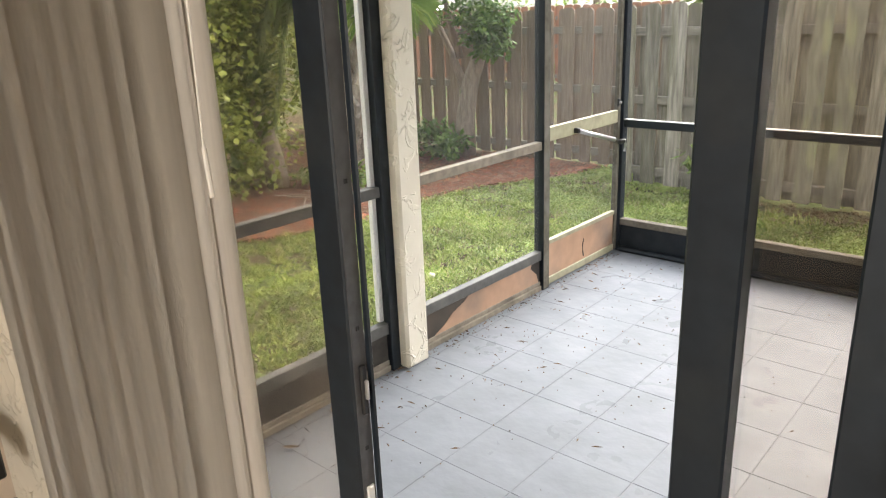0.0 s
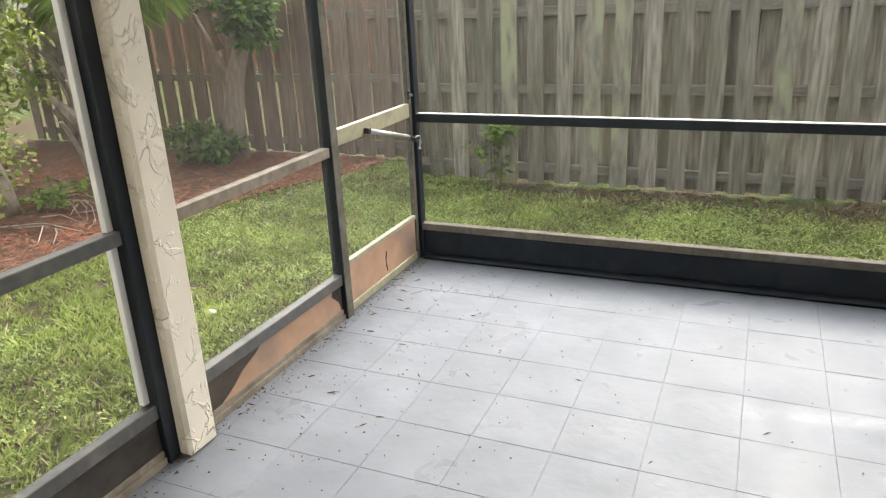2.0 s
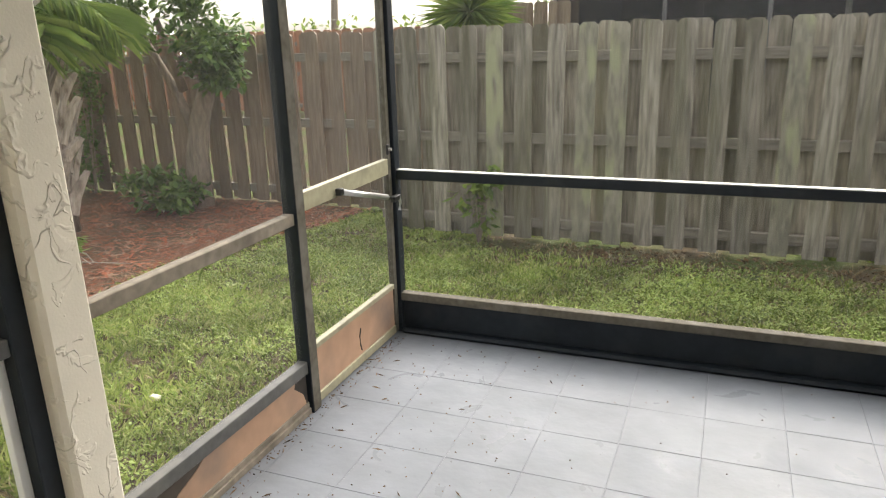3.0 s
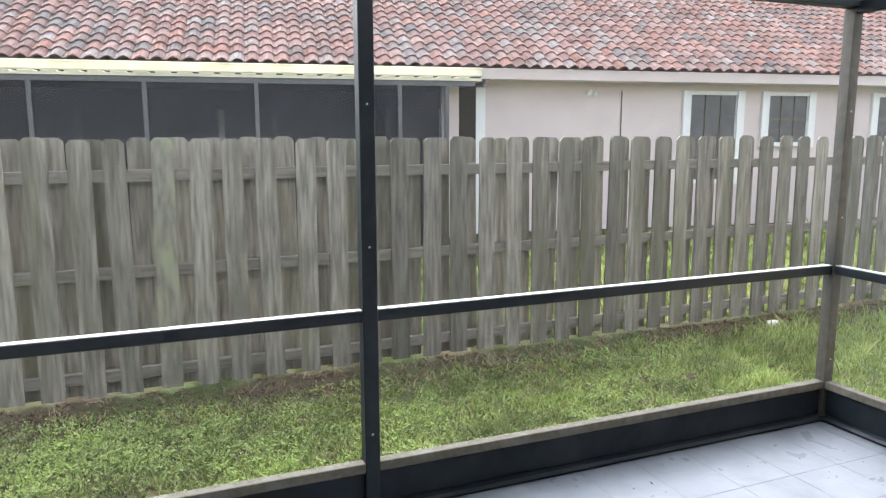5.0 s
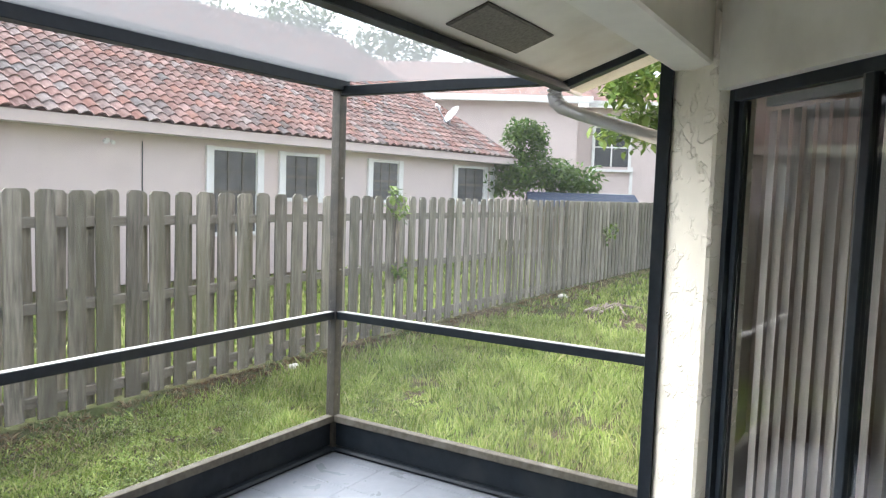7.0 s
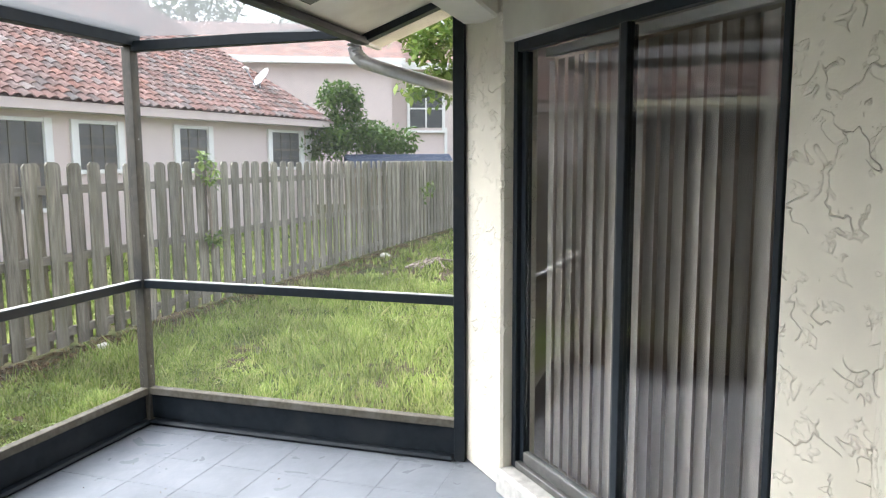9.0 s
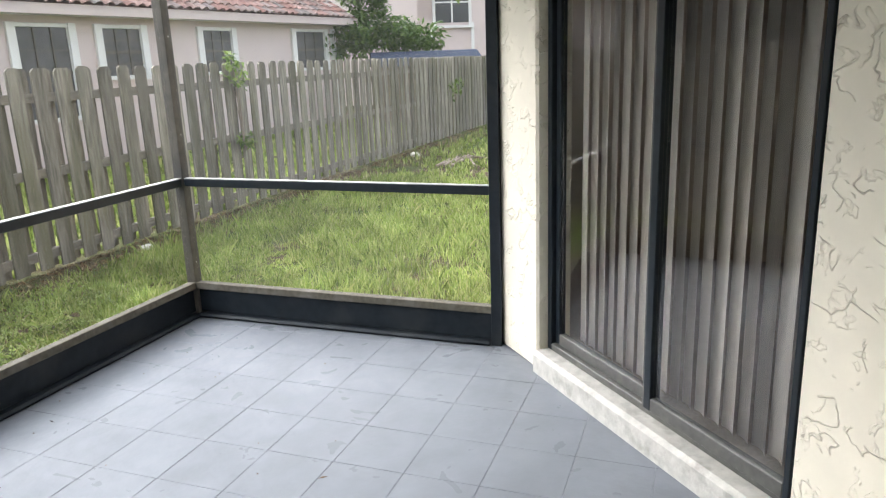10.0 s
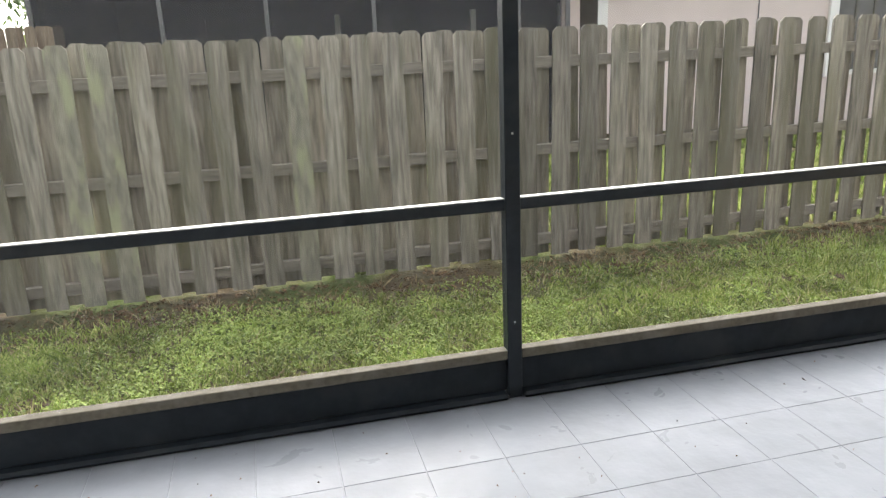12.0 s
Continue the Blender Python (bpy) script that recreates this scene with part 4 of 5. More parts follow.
# garden trees of the neighbours
tree("bushy green garden tree behind the fence", "tree", (19.6, 10.3, GROUND), [([(0, 0, 0), (0.05, 0, 1.0), (0, 0, 2.4)], 0.07), ([(0.02, 0, 0.8), (0.5, 0.1, 1.8)], 0.04), ([(0.02, 0, 0.9), (-0.5, -0.1, 1.7)], 0.04)],
     [((-0.1, 0.1, 3.4), 0.7, 0.85), ((-0.6, 0.6, 2.4), 0.95, 0.75), ((0.45, -0.4, 2.4), 1.0, 0.8)], 0.18, M_LEAF, 41, 34, 75)
tree("smaller garden tree beside the bushy one", "tree", (20.9, 9.2, GROUND), [([(0, 0, 0), (0, 0, 1.0), (0.1, 0, 2.0)], 0.05)], [((0, 0, 2.3), 0.75, 0.6)], 0.2, M_LEAF, 42, 14, 55)
tree("tree with broad light leaves reaching over the side lawn", "tree", (7.6, 1.6, GROUND), [([(0, 0, 0), (-0.1, 0, 1.6), (-0.3, 0.3, 2.8)], 0.12), ([(-0.2, 0.1, 2.2), (-1.0, 0.7, 2.7), (-1.6, 1.1, 2.65)], 0.04)],
     [((-1.95, 1.35, 2.55), 0.42, 0.36), ((-1.7, 1.5, 3.0), 0.4, 0.3), ((-0.9, 0.9, 3.2), 0.9, 0.6), ((-0.3, 0.3, 3.6), 1.3, 0.8)], 0.1, M_LEAF_LIGHT, 43, 16, 70)
for k, (x, y, h) in enumerate(((36, 35, 15), (41, 31, 14), (31, 39, 15), (24, 44, 14), (48, 27, 13), (-4, 60, 12), (-26, 46, 11), (-42, 30, 10))):
    tree("tall far tree rising over the roofs", "tree", (x, y, GROUND), [([(0, 0, 0), (0.3, 0, h * 0.5), (0, 0, h * 0.85)], 0.3), ([(0.2, 0, h * 0.4), (2.0, 0.5, h * 0.75)], 0.15), ([(0.2, 0, h * 0.45), (-1.8, -0.5, h * 0.8)], 0.15)],
         [((0, 0, h * 0.74), 3.6, h * 0.26)], 0.5, M_LEAF, 60 + k, 46, 60)

# spiky yucca and a short fence beside the neighbour's patio
yucca = thing("yucca", "round spiky grey-green yucca behind the fence", "yucca", at=(-4.25, 12.0, GROUND))
part("trunk", tube([(0, 0, 0), (0.05, 0, 0.9), (0.02, 0, 1.75)], 0.12, 9, taper=0.7), M_BARK, yucca, "", True)
rng = np.random.default_rng(77)
v, f = [], []
for k in range(420):
    d = Vector(rng.normal(size=3))
    d.z = d.z * 0.8 + 0.25
    d.normalize()
    side_v = d.cross(Vector((0, 0, 1))).normalized() * 0.022
    root, ln = Vector((0.02, 0, 1.95)) + d * 0.1, rng.uniform(0.55, 0.85)
    c = len(v)
    tip = root + d * ln + Vector((0, 0, -0.12 * ln))
    v += [tuple(root - side_v), tuple(root + side_v), tuple(root + d * ln * 0.5 + side_v), tuple(tip), tuple(root + d * ln * 0.5 - side_v)]
    f.append((c, c + 1, c + 2, c + 3, c + 4))
me = bpy.data.meshes.new("spikes")
me.from_pydata(v, [], f)
me.materials.append(M_LEAF_LIGHT)
ob = new("spikes", me)
ob.parent = yucca
fence("brown wooden fence beside the neighbour's patio", -4.9, 9, 13.1, M_BROWNFENCE, 1.95, -0.13)
tree("dense dark tree beyond the neighbour's fence", "tree", (-5.2, 25.0, GROUND), [([(0, 0, 0), (0.1, 0, 1.6), (0, 0, 3.2)], 0.16), ([(0.05, 0, 1.2), (0.9, 0.1, 2.4)], 0.08)],
     [((0, 0, 3.4), 1.9, 1.5), ((1.4, 0, 2.6), 1.3, 1.0)], 0.22, M_LEAF, 71, 26, 90)

# street beyond the brown fence
fence("orange-brown wooden fence across the street", -16.0, 40, 15.0, M_ORANGEFENCE, 1.62, -0.13)
hd = thing("hedge", "clipped green hedge along the street", "hedge", at=(-14, 19, GROUND))
rng = np.random.default_rng(3)
part("twigs", box(-7, 12, -0.1, 0.1, 0, 1.2), M_BARK, hd)
ob = new("leaves", leaf_mesh("leaves", [(x, rng.uniform(-0.3, 0.3), z, 0.7, 0.5, 40) for x in np.arange(-7, 12.5, 0.7) for z in (0.5, 1.2, 1.7)], 0.25, M_LEAF_LIGHT, 33))
ob.parent = hd
car = thing("car", "white car parked on the street beyond the fence", "car", at=(-19.6, 22.0, GROUND), turn=8)
b = box(-2.2, 2.2, -0.85, 0.85, 0.3, 1.0, 0.12)
part("body", b, M_CARWHITE, car)
b = bmesh.new()
low = [b.verts.new(c) for c in ((-1.7, -0.78, 0.98), (1.1, -0.78, 0.98), (1.1, 0.78, 0.98), (-1.7, 0.78, 0.98))]
up = [b.verts.new(c) for c in ((-1.2, -0.6, 1.95), (0.35, -0.6, 1.95), (0.35, 0.6, 1.95), (-1.2, 0.6, 1.95))]
b.faces.new(up)
for k in range(4):
    b.faces.new((low[k], low[(k + 1) % 4], up[(k + 1) % 4], up[k]))
cab = part("cabin", b, M_CARWHITE, car)
part("side_window", box(-1.2, 0.5, -0.75, -0.7, 1.1, 1.6, m=pose(0, -0.06, 0.1, -10, 0, 0)), M_WINDOW, cab)
for x in (-1.35, 1.35):
    for y in (-0.8, 0.8):
        wh = part("wheel", tube([(x, y - 0.1, 0.33), (x, y + 0.1, 0.33)], 0.33, 16), M_BLACK, car)
        part("rim", tube([(x, y - 0.11, 0.33), (x, y + 0.11, 0.33)], 0.2, 12), M_STEEL, wh)


# ---- lawn, mulch and litter ----
def blades(name, label, x0, x1, y0, y1, n, h, wd, mat, seed, keep=None, lean=0.6, bare=-0.25):
    rng = np.random.default_rng(seed)
    m = n // 8
    heart = np.stack([rng.uniform(x0, x1, m), rng.uniform(y0, y1, m)], 1)
    which = rng.integers(0, m, n)
    off = rng.normal(0, 0.022, (n, 2))
    tall = rng.uniform(0.55, 1.5, m)[which]
    p = heart[which] + off
    patch = np.array([0.7 * noise.noise(Vector((a * 0.9, b_ * 0.9, seed * 0.1 + 3))) + 0.7 * noise.noise(Vector((a * 6.3, b_ * 6.3, 7.0))) + 0.5 * noise.noise(Vector((a * 15.0, b_ * 15.0, 2.0))) for a, b_ in p])
    ok = patch > rng.normal(bare, 0.17, n)
    if keep is not None:
        ok &= np.array([keep(a, b_) for a, b_ in p])
    p, patch, off, tall = p[ok], patch[ok], off[ok], tall[ok]
    n = len(p)
    a, hh = rng.uniform(0, 6.283, n), h * tall * rng.uniform(0.5, 1.15, n) * (1 + 0.5 * np.clip(patch, -0.5, 0.8))
    ln = rng.uniform(0.1, lean, n) * hh
    b2 = np.arctan2(off[:, 1], off[:, 0]) + rng.normal(0, 0.5, n)
    w = wd * rng.uniform(0.6, 1.3, n)
    z = np.full(n, GROUND - 0.012)
    base = np.stack([p[:, 0], p[:, 1], z], 1)
    sd = np.stack([np.cos(a), np.sin(a), np.zeros(n)], 1) * (w / 2)[:, None]
    bend = np.stack([np.cos(b2) * ln, np.sin(b2) * ln, hh], 1)
    mid = bend * np.array([0.35, 0.35, 0.6])
    v = np.stack([base - sd, base + sd, base + mid + sd * 0.8, base + bend, base + mid - sd * 0.8], 1).reshape(-1, 3)
    i = np.arange(n) * 5
    f = np.stack([i, i + 1, i + 2, i + 3, i + 4], 1)
    me = bpy.data.meshes.new(name)
    me.from_pydata(v.tolist(), [], f.tolist())
    me.materials.append(mat)
    return tagged(new(name, me), label, "grass", kind="stuff")


def mulch_edge(y):
    return -4.75 + 0.22 * (y - 2.8) + 0.15 * math.sin(y * 2.1)


def lawn_left(x, y):
    return x > mulch_edge(y) + 0.05


def near_fence(x, y):
    return random.random() < (6.22 - y) / 0.6


random.seed(2)
blades("grass", "short green lawn behind the porch", -3.9, 5.5, 4.2, 6.3, 120000, 0.032, 0.011, M_GRASS, 1, near_fence, 1.6, -0.4)
blades("grass", "longer green lawn at the side", 3.55, 9.5, 1.2, 6.3, 85000, 0.10, 0.008, M_GRASS, 2, near_fence, 0.8)
blades("grass", "far side lawn along the fence", 9.5, 27, 0.5, 6.3, 42000, 0.10, 0.02, M_GRASS, 3, near_fence, 0.8)
blades("grass", "patchy lawn beside the porch", -5.0, -2.15, -0.5, 7.0, 120000, 0.034, 0.011, M_GRASS, 4, lawn_left, 1.6, -0.08)
blades("grass", "taller blades scattered in the short lawn", -4.9, 5.5, 0.5, 6.0, 9000, 0.085, 0.007, M_GRASS, 9, lambda x, y: lawn_left(x, y) and not (-2.2 < x < 3.5 and y < 4.2), 1.2, 0.1)
blades("leaf_litter", "brown leaf litter along the fence foot", -3.6, 14, 5.8, 6.47, 20000, 0.012, 0.02, M_LITTER, 19, None, 3.5, -0.1)
blades("leaf_litter", "dry brown leaf bits on the bare soil", -4.2, -2.15, 1.0, 6.0, 9000, 0.012, 0.016, M_LITTER, 20, None, 3.0, 0.05)
blades("grass", "bright lawn behind the fence", -3.0, 26, 6.6, 11.5, 60000, 0.12, 0.045, M_GRASS, 5, None, 0.8, -0.6)
blades("dead_grass", "dead straw and dry stalks at the fence foot", -3.5, 20, 5.75, 6.42, 9000, 0.04, 0.006, M_STRAW, 6, None, 1.8)
blades("dead_grass", "dry straw between the grass", -4.8, 9, 1.2, 6.3, 9000, 0.045, 0.007, M_STRAW, 7, lambda x, y: not (-2.2 < x < 3.5 and y < 4.15), 2.0)


def ground_cover(label, x0, x1, y0, y1, n, seed, keep, bare):
    """Small round weed leaves lying over the lawn in patches."""
    rng = np.random.default_rng(seed)
    m = n // 7
    heart = np.stack([rng.uniform(x0, x1, m), rng.uniform(y0, y1, m)], 1)
    lush = np.array([noise.noise(Vector((a * 0.8, b_ * 0.8, seed))) + 0.6 * noise.noise(Vector((a * 3.7, b_ * 3.7, 4.0))) for a, b_ in heart])
    ok = (lush > rng.normal(bare, 0.2, m)) & np.array([keep(a, b_) for a, b_ in heart])
    heart, lush = heart[ok], lush[ok]
    p = np.repeat(heart, 7, axis=0) + rng.normal(0, 0.03, (len(heart) * 7, 2))
    n = len(p)
    size, yaw = rng.uniform(0.005, 0.012, n), rng.uniform(0, 6.283, n)
    z = GROUND + rng.uniform(0.0, 0.035, n) + 0.02 * np.clip(np.repeat(lush, 7), 0, 1)
    tip, wide = rng.normal(0.1, 0.35, n), rng.normal(0, 0.3, n)
    ahead = np.stack([np.cos(yaw), np.sin(yaw), tip], 1) * size[:, None]
    across = np.stack([-np.sin(yaw), np.cos(yaw), wide], 1) * (size * 0.62)[:, None]
    c = np.stack([p[:, 0], p[:, 1], z], 1)
    v = np.stack([c - ahead, c - ahead * 0.2 + across, c + ahead * 0.7 + across * 0.6, c + ahead, c + ahead * 0.7 - across * 0.6, c - ahead * 0.2 - across], 1).reshape(-1, 3)
    f = np.arange(n * 6).reshape(n, 6)
    me = bpy.data.meshes.new("ground_cover")
    me.from_pydata(v.tolist(), [], f.tolist())
    me.materials.append(M_CLOVER)
    return tagged(new("ground_cover", me), label, "weeds", kind="stuff")


ground_cover("low broadleaf weeds among the side grass", -4.9, -2.0, 0.4, 6.9, 75000, 51, lawn_left, 0.05)
ground_cover("low broadleaf weeds in the lawn before the fence", -3.9, 4.2, 4.2, 6.2, 80000, 52, near_fence, 0.0)
pts = [(mulch_edge(y) , y) for y in np.linspace(0.0, 7.1, 24)]
solid("mulch_bed", prism([(-9.5, 7.1), (-9.5, 0.0)] + pts, GROUND - 0.03, GROUND + 0.012), M_MULCH, "red wood mulch bed under the palm", "mulch bed", "structure")
rng = np.random.default_rng(8)
v, f = [], []
for _ in range(14000):
    y = rng.uniform(1.0, 7.05)
    x = mulch_edge(y) + 0.12 - abs(rng.normal(0, 2.0))
    if x < -8.5:
        continue
    a, ln, w, z = rng.uniform(0, 3.14), rng.uniform(0.03, 0.1), rng.uniform(0.008, 0.02), GROUND + 0.012 + rng.uniform(0.0, 0.02)
    c, s = math.cos(a), math.sin(a)
    k = len(v)
    tz = rng.uniform(-0.012, 0.012)
    v += [(x - c * ln / 2 - s * w / 2, y - s * ln / 2 + c * w / 2, z), (x - c * ln / 2 + s * w / 2, y - s * ln / 2 - c * w / 2, z), (x + c * ln / 2 + s * w / 2, y + s * ln / 2 - c * w / 2, z + tz), (x + c * ln / 2 - s * w / 2, y + s * ln / 2 + c * w / 2, z + tz)]
    f.append((k, k + 1, k + 2, k + 3))
me = bpy.data.meshes.new("mulch_chips")
me.from_pydata(v, [], f)
me.materials.append(M_CHIPS)
tagged(new("mulch_chips", me), "loose red mulch chips", "mulch", kind="stuff")

rnd = random.Random(31)
stalks = thing("dry_stalks", "dry tan palm stalks lying on the red mulch", "dry stalks", at=(-5.35, 4.45, GROUND + 0.02))
for k in range(16):
    a, ln, x, y = rnd.uniform(-0.9, 0.5), rnd.uniform(0.35, 0.9), rnd.uniform(-0.5, 0.35), rnd.uniform(-0.6, 0.5)
    c, s = math.cos(a) * ln / 2, math.sin(a) * ln / 2
    part("stalk", tube([(x - c, y - s, 0.008), (x, y + 0.03, 0.03 + rnd.uniform(0, 0.03)), (x + c, y + s, 0.01)], 0.008, 5, taper=0.4), M_TRUNKPALM, stalks)
rnd = random.Random(12)
pile = thing("branch_pile", "small pile of cut dry branches on the lawn", "branches", at=(11.3, 4.95, GROUND))
for k in range(9):
    a, ln = rnd.uniform(-0.5, 0.5), rnd.uniform(0.5, 1.1)
    y = rnd.uniform(-0.25, 0.25)
    part("branch", tube([(-math.cos(a) * ln / 2, y - math.sin(a) * ln / 2, 0.02), (0, y, 0.06 + rnd.uniform(0, 0.08)), (math.cos(a) * ln / 2, y + math.sin(a) * ln / 2, 0.03)], 0.02, 5, taper=0.5), M_BARK, pile)
b = bmesh.new()
bmesh.ops.create_icosphere(b, subdivisions=2, radius=0.09)
for vv in b.verts:
    vv.co = Vector((vv.co.x * 1.4, vv.co.y, vv.co.z * 0.55)) * (1 + 0.35 * noise.noise(vv.co * 9))
st = solid("stone", b, M_SOFFIT, "pale stone on the lawn near the fence", "stone")
st.location = (12.1, 6.05, GROUND + 0.03)
st2 = solid("stone", box(-0.06, 0.06, -0.04, 0.04, 0, 0.05, 0.015), M_SOFFIT, "pale broken stone at the fence foot", "stone")
st2.location = (5.3, 6.15, GROUND - 0.005)
st3 = solid("stone", box(-0.03, 0.03, -0.02, 0.02, 0, 0.025, 0.008), M_SOFFIT, "small white stone in the side grass", "stone")
st3.location = (-2.86, 3.25, GROUND)


# ---- porch details ----
# pneumatic closer of the screen door
cl = thing("door_closer", "grey pneumatic closer on the screen door rail", "door closer")
part("cylinder", tube([(LEFT + 0.035, 3.53, 0.895), (LEFT + 0.055, 3.93, 0.785)], 0.014, 10), M_STEEL, cl, "grey tube", True)
part("rod", tube([(LEFT + 0.055, 3.93, 0.785), (LEFT + 0.06, 3.98, 0.77)], 0.005, 6), M_BLACK, cl)
part("bracket", box(LEFT + 0.015, LEFT + 0.045, 3.5, 3.53, 0.885, 0.915, 0.003), M_BLACK, cl)
part("jamb_bracket", box(LEFT + 0.045, LEFT + 0.07, 3.98, 4.05, 0.745, 0.775, 0.004), M_BLACK, cl)
part("chain", tube([(LEFT + 0.06, 4.05, 0.77), (LEFT + 0.065, 4.06, 0.73), (LEFT + 0.06, 4.058, 0.69)], 0.009, 6), M_STEEL, cl, "bent chrome clip")
kn = thing("latch", "small white latch on the corner post", "latch", at=(LEFT + 0.028, 4.02, 1.005))
part("plate", box(-0.006, 0.006, -0.012, 0.012, -0.025, 0.025, 0.002), M_BLACK, kn)
part("knob", tube([(0.004, 0, 0), (0.02, 0, 0.002)], 0.008, 8), M_PALEALU, kn)
scr = thing("panel_scratch", "dark curved crack in the tan kick panel", "crack")
part("crack", tube([(LEFT + 0.0065, 3.66, 0.19), (LEFT + 0.0068, 3.645, 0.15), (LEFT + 0.0068, 3.65, 0.11), (LEFT + 0.0065, 3.66, 0.075)], 0.004, 5), M_BLACK, scr)

# vent in the soffit: the soffit falls from the beam to the fascia
vent = thing("soffit_vent", "brown mesh vent set in the soffit", "vent", at=(2.49, 2.485, 2.286))
tilt = pose(0, 0, 0, math.degrees(math.atan2(-0.215, 0.6)), 0, 0)
part("frame", box(-0.285, 0.285, -0.09, 0.09, -0.006, 0.0, m=tilt), M_CAP, vent)
part("screen", box(-0.275, 0.275, -0.08, 0.08, -0.009, -0.004, m=tilt), M_VENT, vent)

# gutter and downspout outside the screen
gt = thing("gutter", "grey metal gutter and downspout at the eave", "gutter")
b = box(3.5, 3.8, 2.69, 2.8, 2.27, 2.39, 0.012)
part("trough", b, M_CREAMMETAL, gt)
part("downspout", tube([(3.62, 2.75, 2.27), (3.62, 2.75, 2.2), (3.62, 2.74, 2.16), (3.62, 2.70, 2.125), (3.62, 2.6, 2.09), (3.62, 2.16, 1.955)], 0.036, 10), M_STEEL, gt, "", True)
for k in range(6):
    y = (2.752, 2.75, 2.748, 2.742, 2.73, 2.71)[k]
    z = (2.25, 2.228, 2.206, 2.185, 2.163, 2.142)[k]
    part("elbow_ridge", tube([(3.62, y, z), (3.62, y - 0.001 * k, z - 0.008)], 0.04, 10), M_STEEL, gt)

# hook on the house wall near the corner
hk = thing("wall_hook", "bent grey metal hook on the stucco wall", "hook", at=(1.585, HOUSE, 0.745))
part("plate", box(-0.03, 0.0, 0.001, 0.012, -0.07, 0.0, 0.003), M_GREYEDGE, hk)
part("arm", tube([(-0.015, 0.01, -0.03), (-0.018, 0.025, 0.0), (-0.018, 0.028, 0.04), (-0.025, 0.036, 0.05), (-0.03, 0.04, 0.025), (-0.03, 0.04, -0.05)], 0.006, 6), M_STEEL, hk)


# ---- blinds ----
def slat_mesh(w, h):
    b = bmesh.new()
    n = 6
    cols = []
    for side_z in (0, h):
        cols.append([b.verts.new((w * (i / n - 0.5), 0.012 * (1 - (2 * i / n - 1) ** 2), side_z)) for i in range(n + 1)])
    for i in range(n):
        b.faces.new((cols[0][i], cols[0][i + 1], cols[1][i + 1], cols[1][i]))
    r = bmesh.ops.solidify(b, geom=b.faces[:], thickness=0.0012)
    return link(b, "slat", M_BLIND, True)


slat = slat_mesh(0.089, 1.86)
vb = thing("vertical_blind", "closed beige vertical blind behind the sliding door", "blind")
part("headrail", box(0.42, 1.95, 0.2, 0.24, 2.06, 2.1, 0.003, m=WALL), M_WHITE, vb)
for k in range(19):
    share("slat", slat, vb, WALL @ pose(0.53 + k * 0.074, 0.165, 0.17, 0, 0, -18 + 3 * math.sin(k * 1.7)))
vb1 = thing("vertical_blind", "beige vertical blind drawn aside in a stack", "blind", at=(0.168, 0.12, 0))
slat1 = slat_mesh(0.089, 2.02)
part("headrail", box(-1.95, -0.05, 0.24, 0.28, 2.07, 2.11, 0.003), M_WHITE, vb1)
places = [(-0.812, 0.25, -6), (-0.885, 0.262, -12)] + [(-0.93 - 0.02 * k, 0.25, -72) for k in range(5)] + [(-1.06 - 0.037 * k + 0.004 * math.sin(k * 2.3), 0.25, -48 + 5 * math.sin(k * 1.9)) for k in range(24)]
for x, y, turn in places:
    share("slat", slat1, vb1, pose(x, y, 0.04, 0, 0, turn))
part("wand", tube([(-0.728, 0.2, 2.05), (-0.732, 0.2, 1.7), (-0.747, 0.2, 1.43)], 0.0022, 6), M_BLIND, vb1)
part("wand_grip", tube([(-0.747, 0.2, 1.43), (-0.742, 0.2, 1.36)], 0.004, 8), M_BLIND, vb1)
cord = thing("pull_cord", "white pull cord on a black wall bracket", "cord")
part("cord", tube([(-2.0, 0.3, 1.6), (-1.95, 0.3, 0.9), (-1.935, 0.3, 0.44)], 0.003, 5), M_WHITE, cord)
part("bracket", box(-2.3, -1.93, 0.27, 0.3, 0.3, 0.42, 0.006), M_BLACK, cord)

# litter on the floor
rng = np.random.default_rng(21)
v, f = [], []
for k in range(700):
    if k >= 420:
        y, x = rng.uniform(1.0, 4.0), LEFT + 0.024 + abs(rng.normal(0, 0.035))
    elif k < 260:
        y = rng.uniform(1.2, 4.0)
        x = LEFT + 0.05 + abs(rng.normal(0, 0.5))
    else:
        x, y = rng.uniform(-1.9, 3.2), rng.uniform(2.0, 4.0)
        if x > 1.2 and rng.random() < 0.7:
            continue
    ln = rng.uniform(0.005, 0.012) if rng.random() < 0.88 else rng.uniform(0.025, 0.055)
    w, a, z = min(0.006, ln * 0.5), rng.uniform(0, 3.14), 0.003
    c, s = math.cos(a), math.sin(a)
    i = len(v)
    v += [(x - c * ln / 2, y - s * ln / 2, z), (x + s * w / 2, y - c * w / 2, z), (x + c * ln / 2, y + s * ln / 2, z), (x - s * w / 2, y + c * w / 2, z), (x, y, z + 0.005)]
    f += [(i, i + 1, i + 4), (i + 1, i + 2, i + 4), (i + 2, i + 3, i + 4), (i + 3, i, i + 4)]
me = bpy.data.meshes.new("litter")
me.from_pydata(v, [], f)
me.materials.append(M_LITTER)
tagged(new("litter", me), "dry leaf bits and twigs on the painted floor", "litter", kind="stuff")
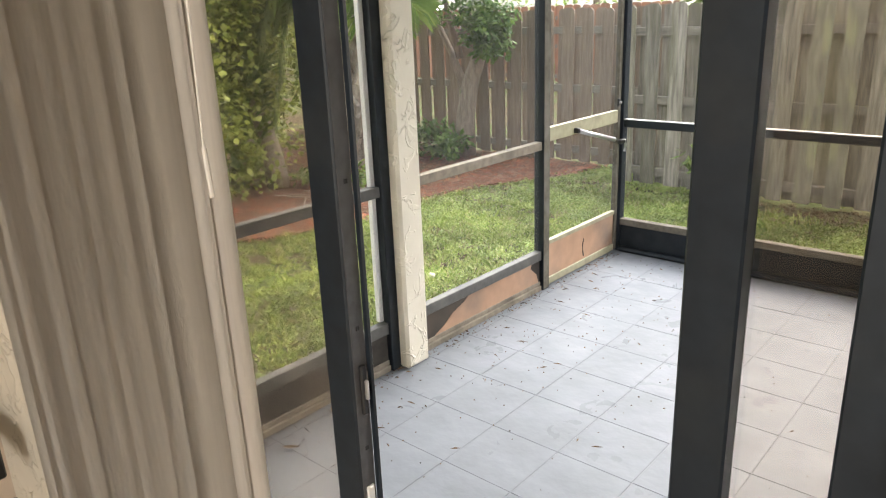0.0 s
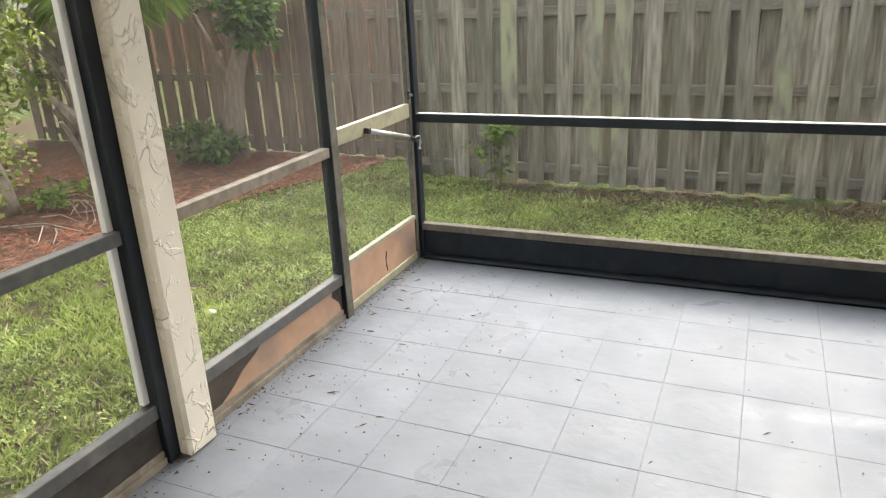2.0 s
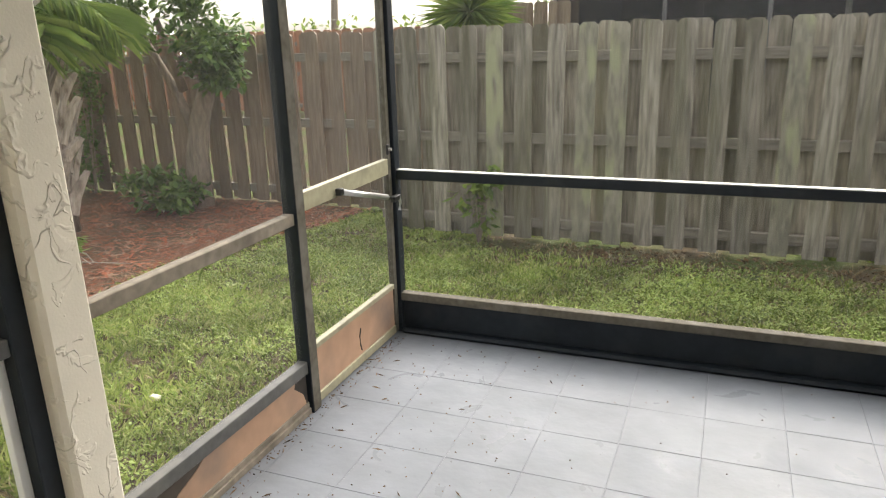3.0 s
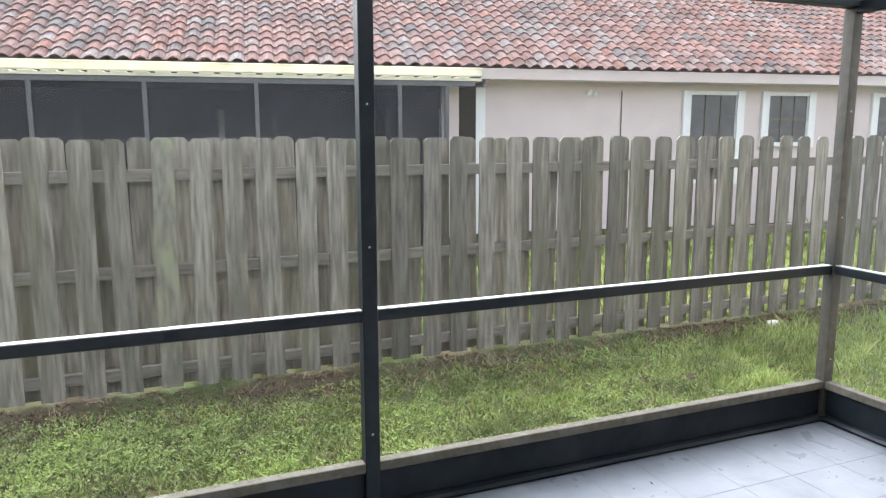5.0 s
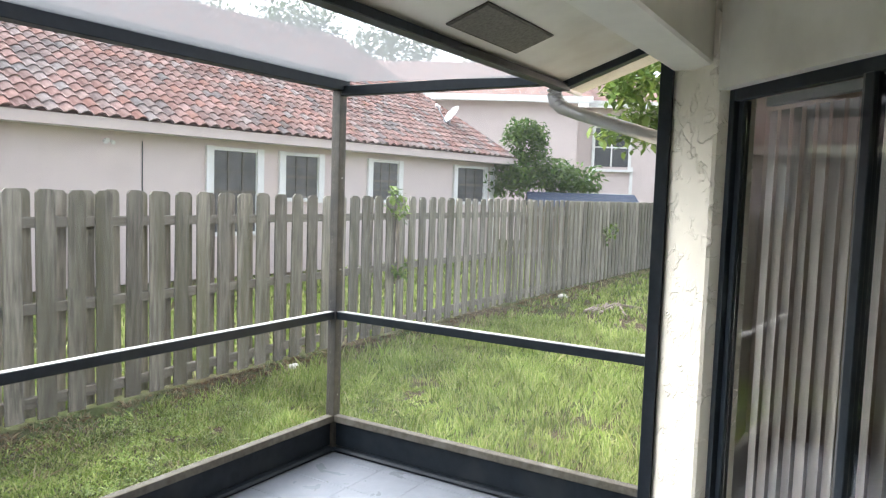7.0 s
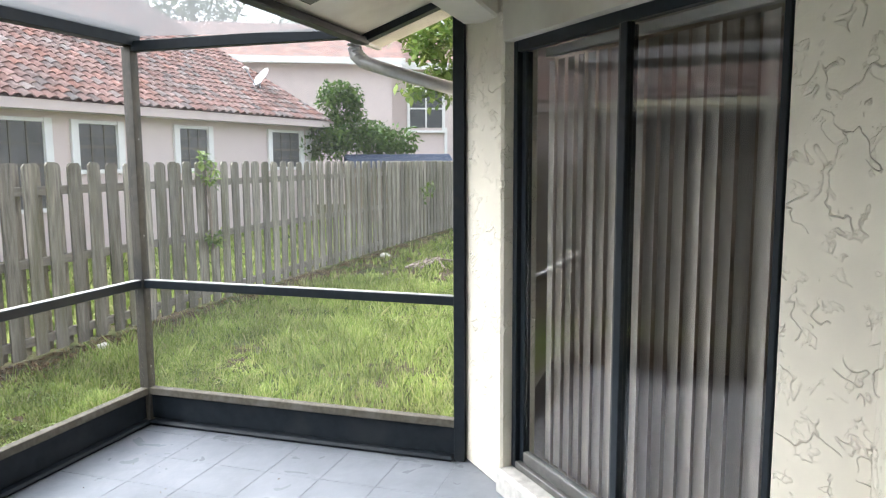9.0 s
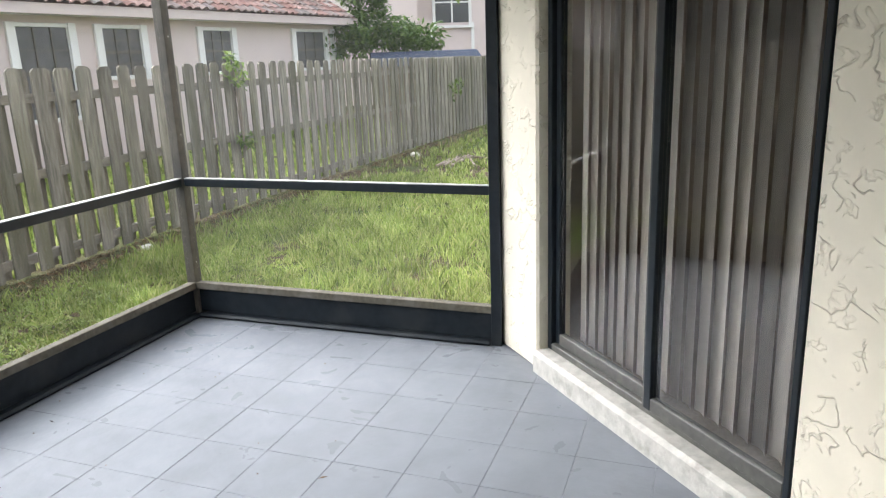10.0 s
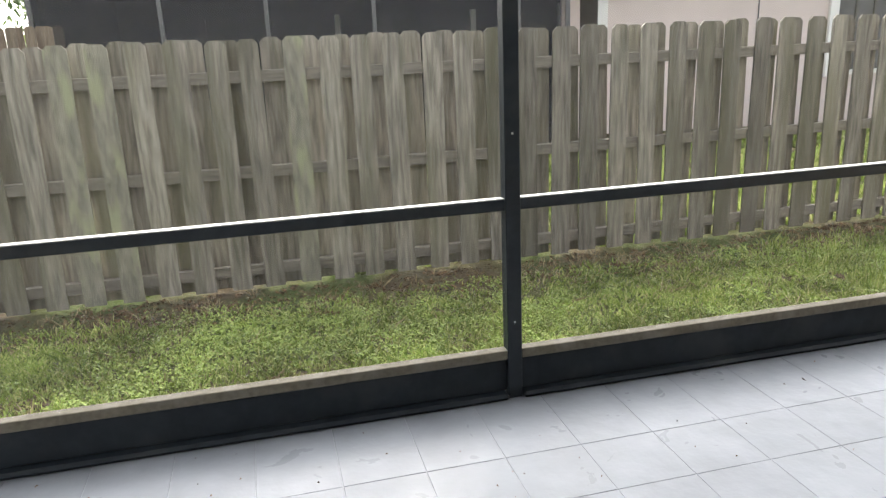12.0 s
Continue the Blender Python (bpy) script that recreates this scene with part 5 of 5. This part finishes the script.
for k, (x, y, s) in enumerate(((-1.95, 1.32, 0.05), (-1.9, 1.42, 0.04), (-2.0, 1.25, 0.045), (-1.5, 1.25, 0.02), (-1.2, 1.1, 0.018), (-1.85, 1.05, 0.05), (-1.75, 1.2, 0.035))):
    b = bmesh.new()
    rows_ = []
    for i, (u, w) in enumerate(((-1, 0.05), (-0.6, 0.32), (-0.1, 0.42), (0.4, 0.3), (0.8, 0.12), (1, 0.02))):
        zc = 0.004 + s * 0.25 * u * u
        rows_.append([b.verts.new((s * u, s * w, zc + s * 0.22 * w * 2)), b.verts.new((s * u, s * 0.04 * math.sin(i), zc)), b.verts.new((s * u, -s * w, zc + s * 0.3 * w * 2))])
    for r0, r1 in zip(rows_, rows_[1:]):
        b.faces.new((r0[0], r0[1], r1[1], r1[0]))
        b.faces.new((r0[1], r0[2], r1[2], r1[1]))
    lf = solid("dry_leaf", b, M_LITTER, "curled dry brown leaf on the porch floor", "leaf", "", "dry leaves on the floor")
    lf.matrix_world = pose(x, y, 0.001, 0, 0, k * 67)

# ---- floor tiles ----
GX, GY, P, GAP = -0.315, 3.64, 0.305, 0.0008
OUTLINE = [(Vector((LEFT - 0.02, 0, 0)), Vector((1, 0, 0))), (Vector((RIGHT + 0.03, 0, 0)), Vector((-1, 0, 0))), (Vector((0, 0.5, 0)), Vector((0, 1, 0))), (DIAG0 - OUT * 0.01, OUT)]


def tile_mesh(depth):
    b = box(GAP, P - GAP, GAP, depth - GAP, -0.012, 0.0)
    bmesh.ops.bevel(b, geom=[e for e in b.edges if all(vv.co.z > -0.001 for vv in e.verts)], offset=0.0014, segments=1, affect="EDGES")
    return b


whole = link(tile_mesh(P), "tile", M_FLOOR)
deep = link(tile_mesh(BACK - 0.01 - GY), "tile", M_FLOOR)
rnd = random.Random(3)
for i in range(-7, 13):
    for j in range(-11, 1):
        x, y = GX + i * P, GY + j * P
        d = P if j < 0 else BACK - 0.01 - GY
        corners = [Vector((x + a, y + c, 0)) for a in (0, P) for c in (0, d)]
        state = [[(c - o).dot(nrm) for c in corners] for o, nrm in OUTLINE]
        if any(max(s) <= 0.01 for s in state):
            continue
        lean = pose(x, y, 0, rnd.uniform(-0.12, 0.12), rnd.uniform(-0.12, 0.12), 0)
        if all(min(s) >= 0 for s in state):
            share("tile", whole if j < 0 else deep, slab, lean)
        else:
            b = tile_mesh(d)
            b.transform(pose(x, y, 0))
            for o, nrm in OUTLINE:
                g = bmesh.ops.bisect_plane(b, geom=b.verts[:] + b.edges[:] + b.faces[:], plane_co=o, plane_no=nrm, clear_inner=True)
                bmesh.ops.holes_fill(b, edges=b.edges[:])
            if len(b.faces):
                part("tile", b, M_FLOOR, slab)
            else:
                b.free()
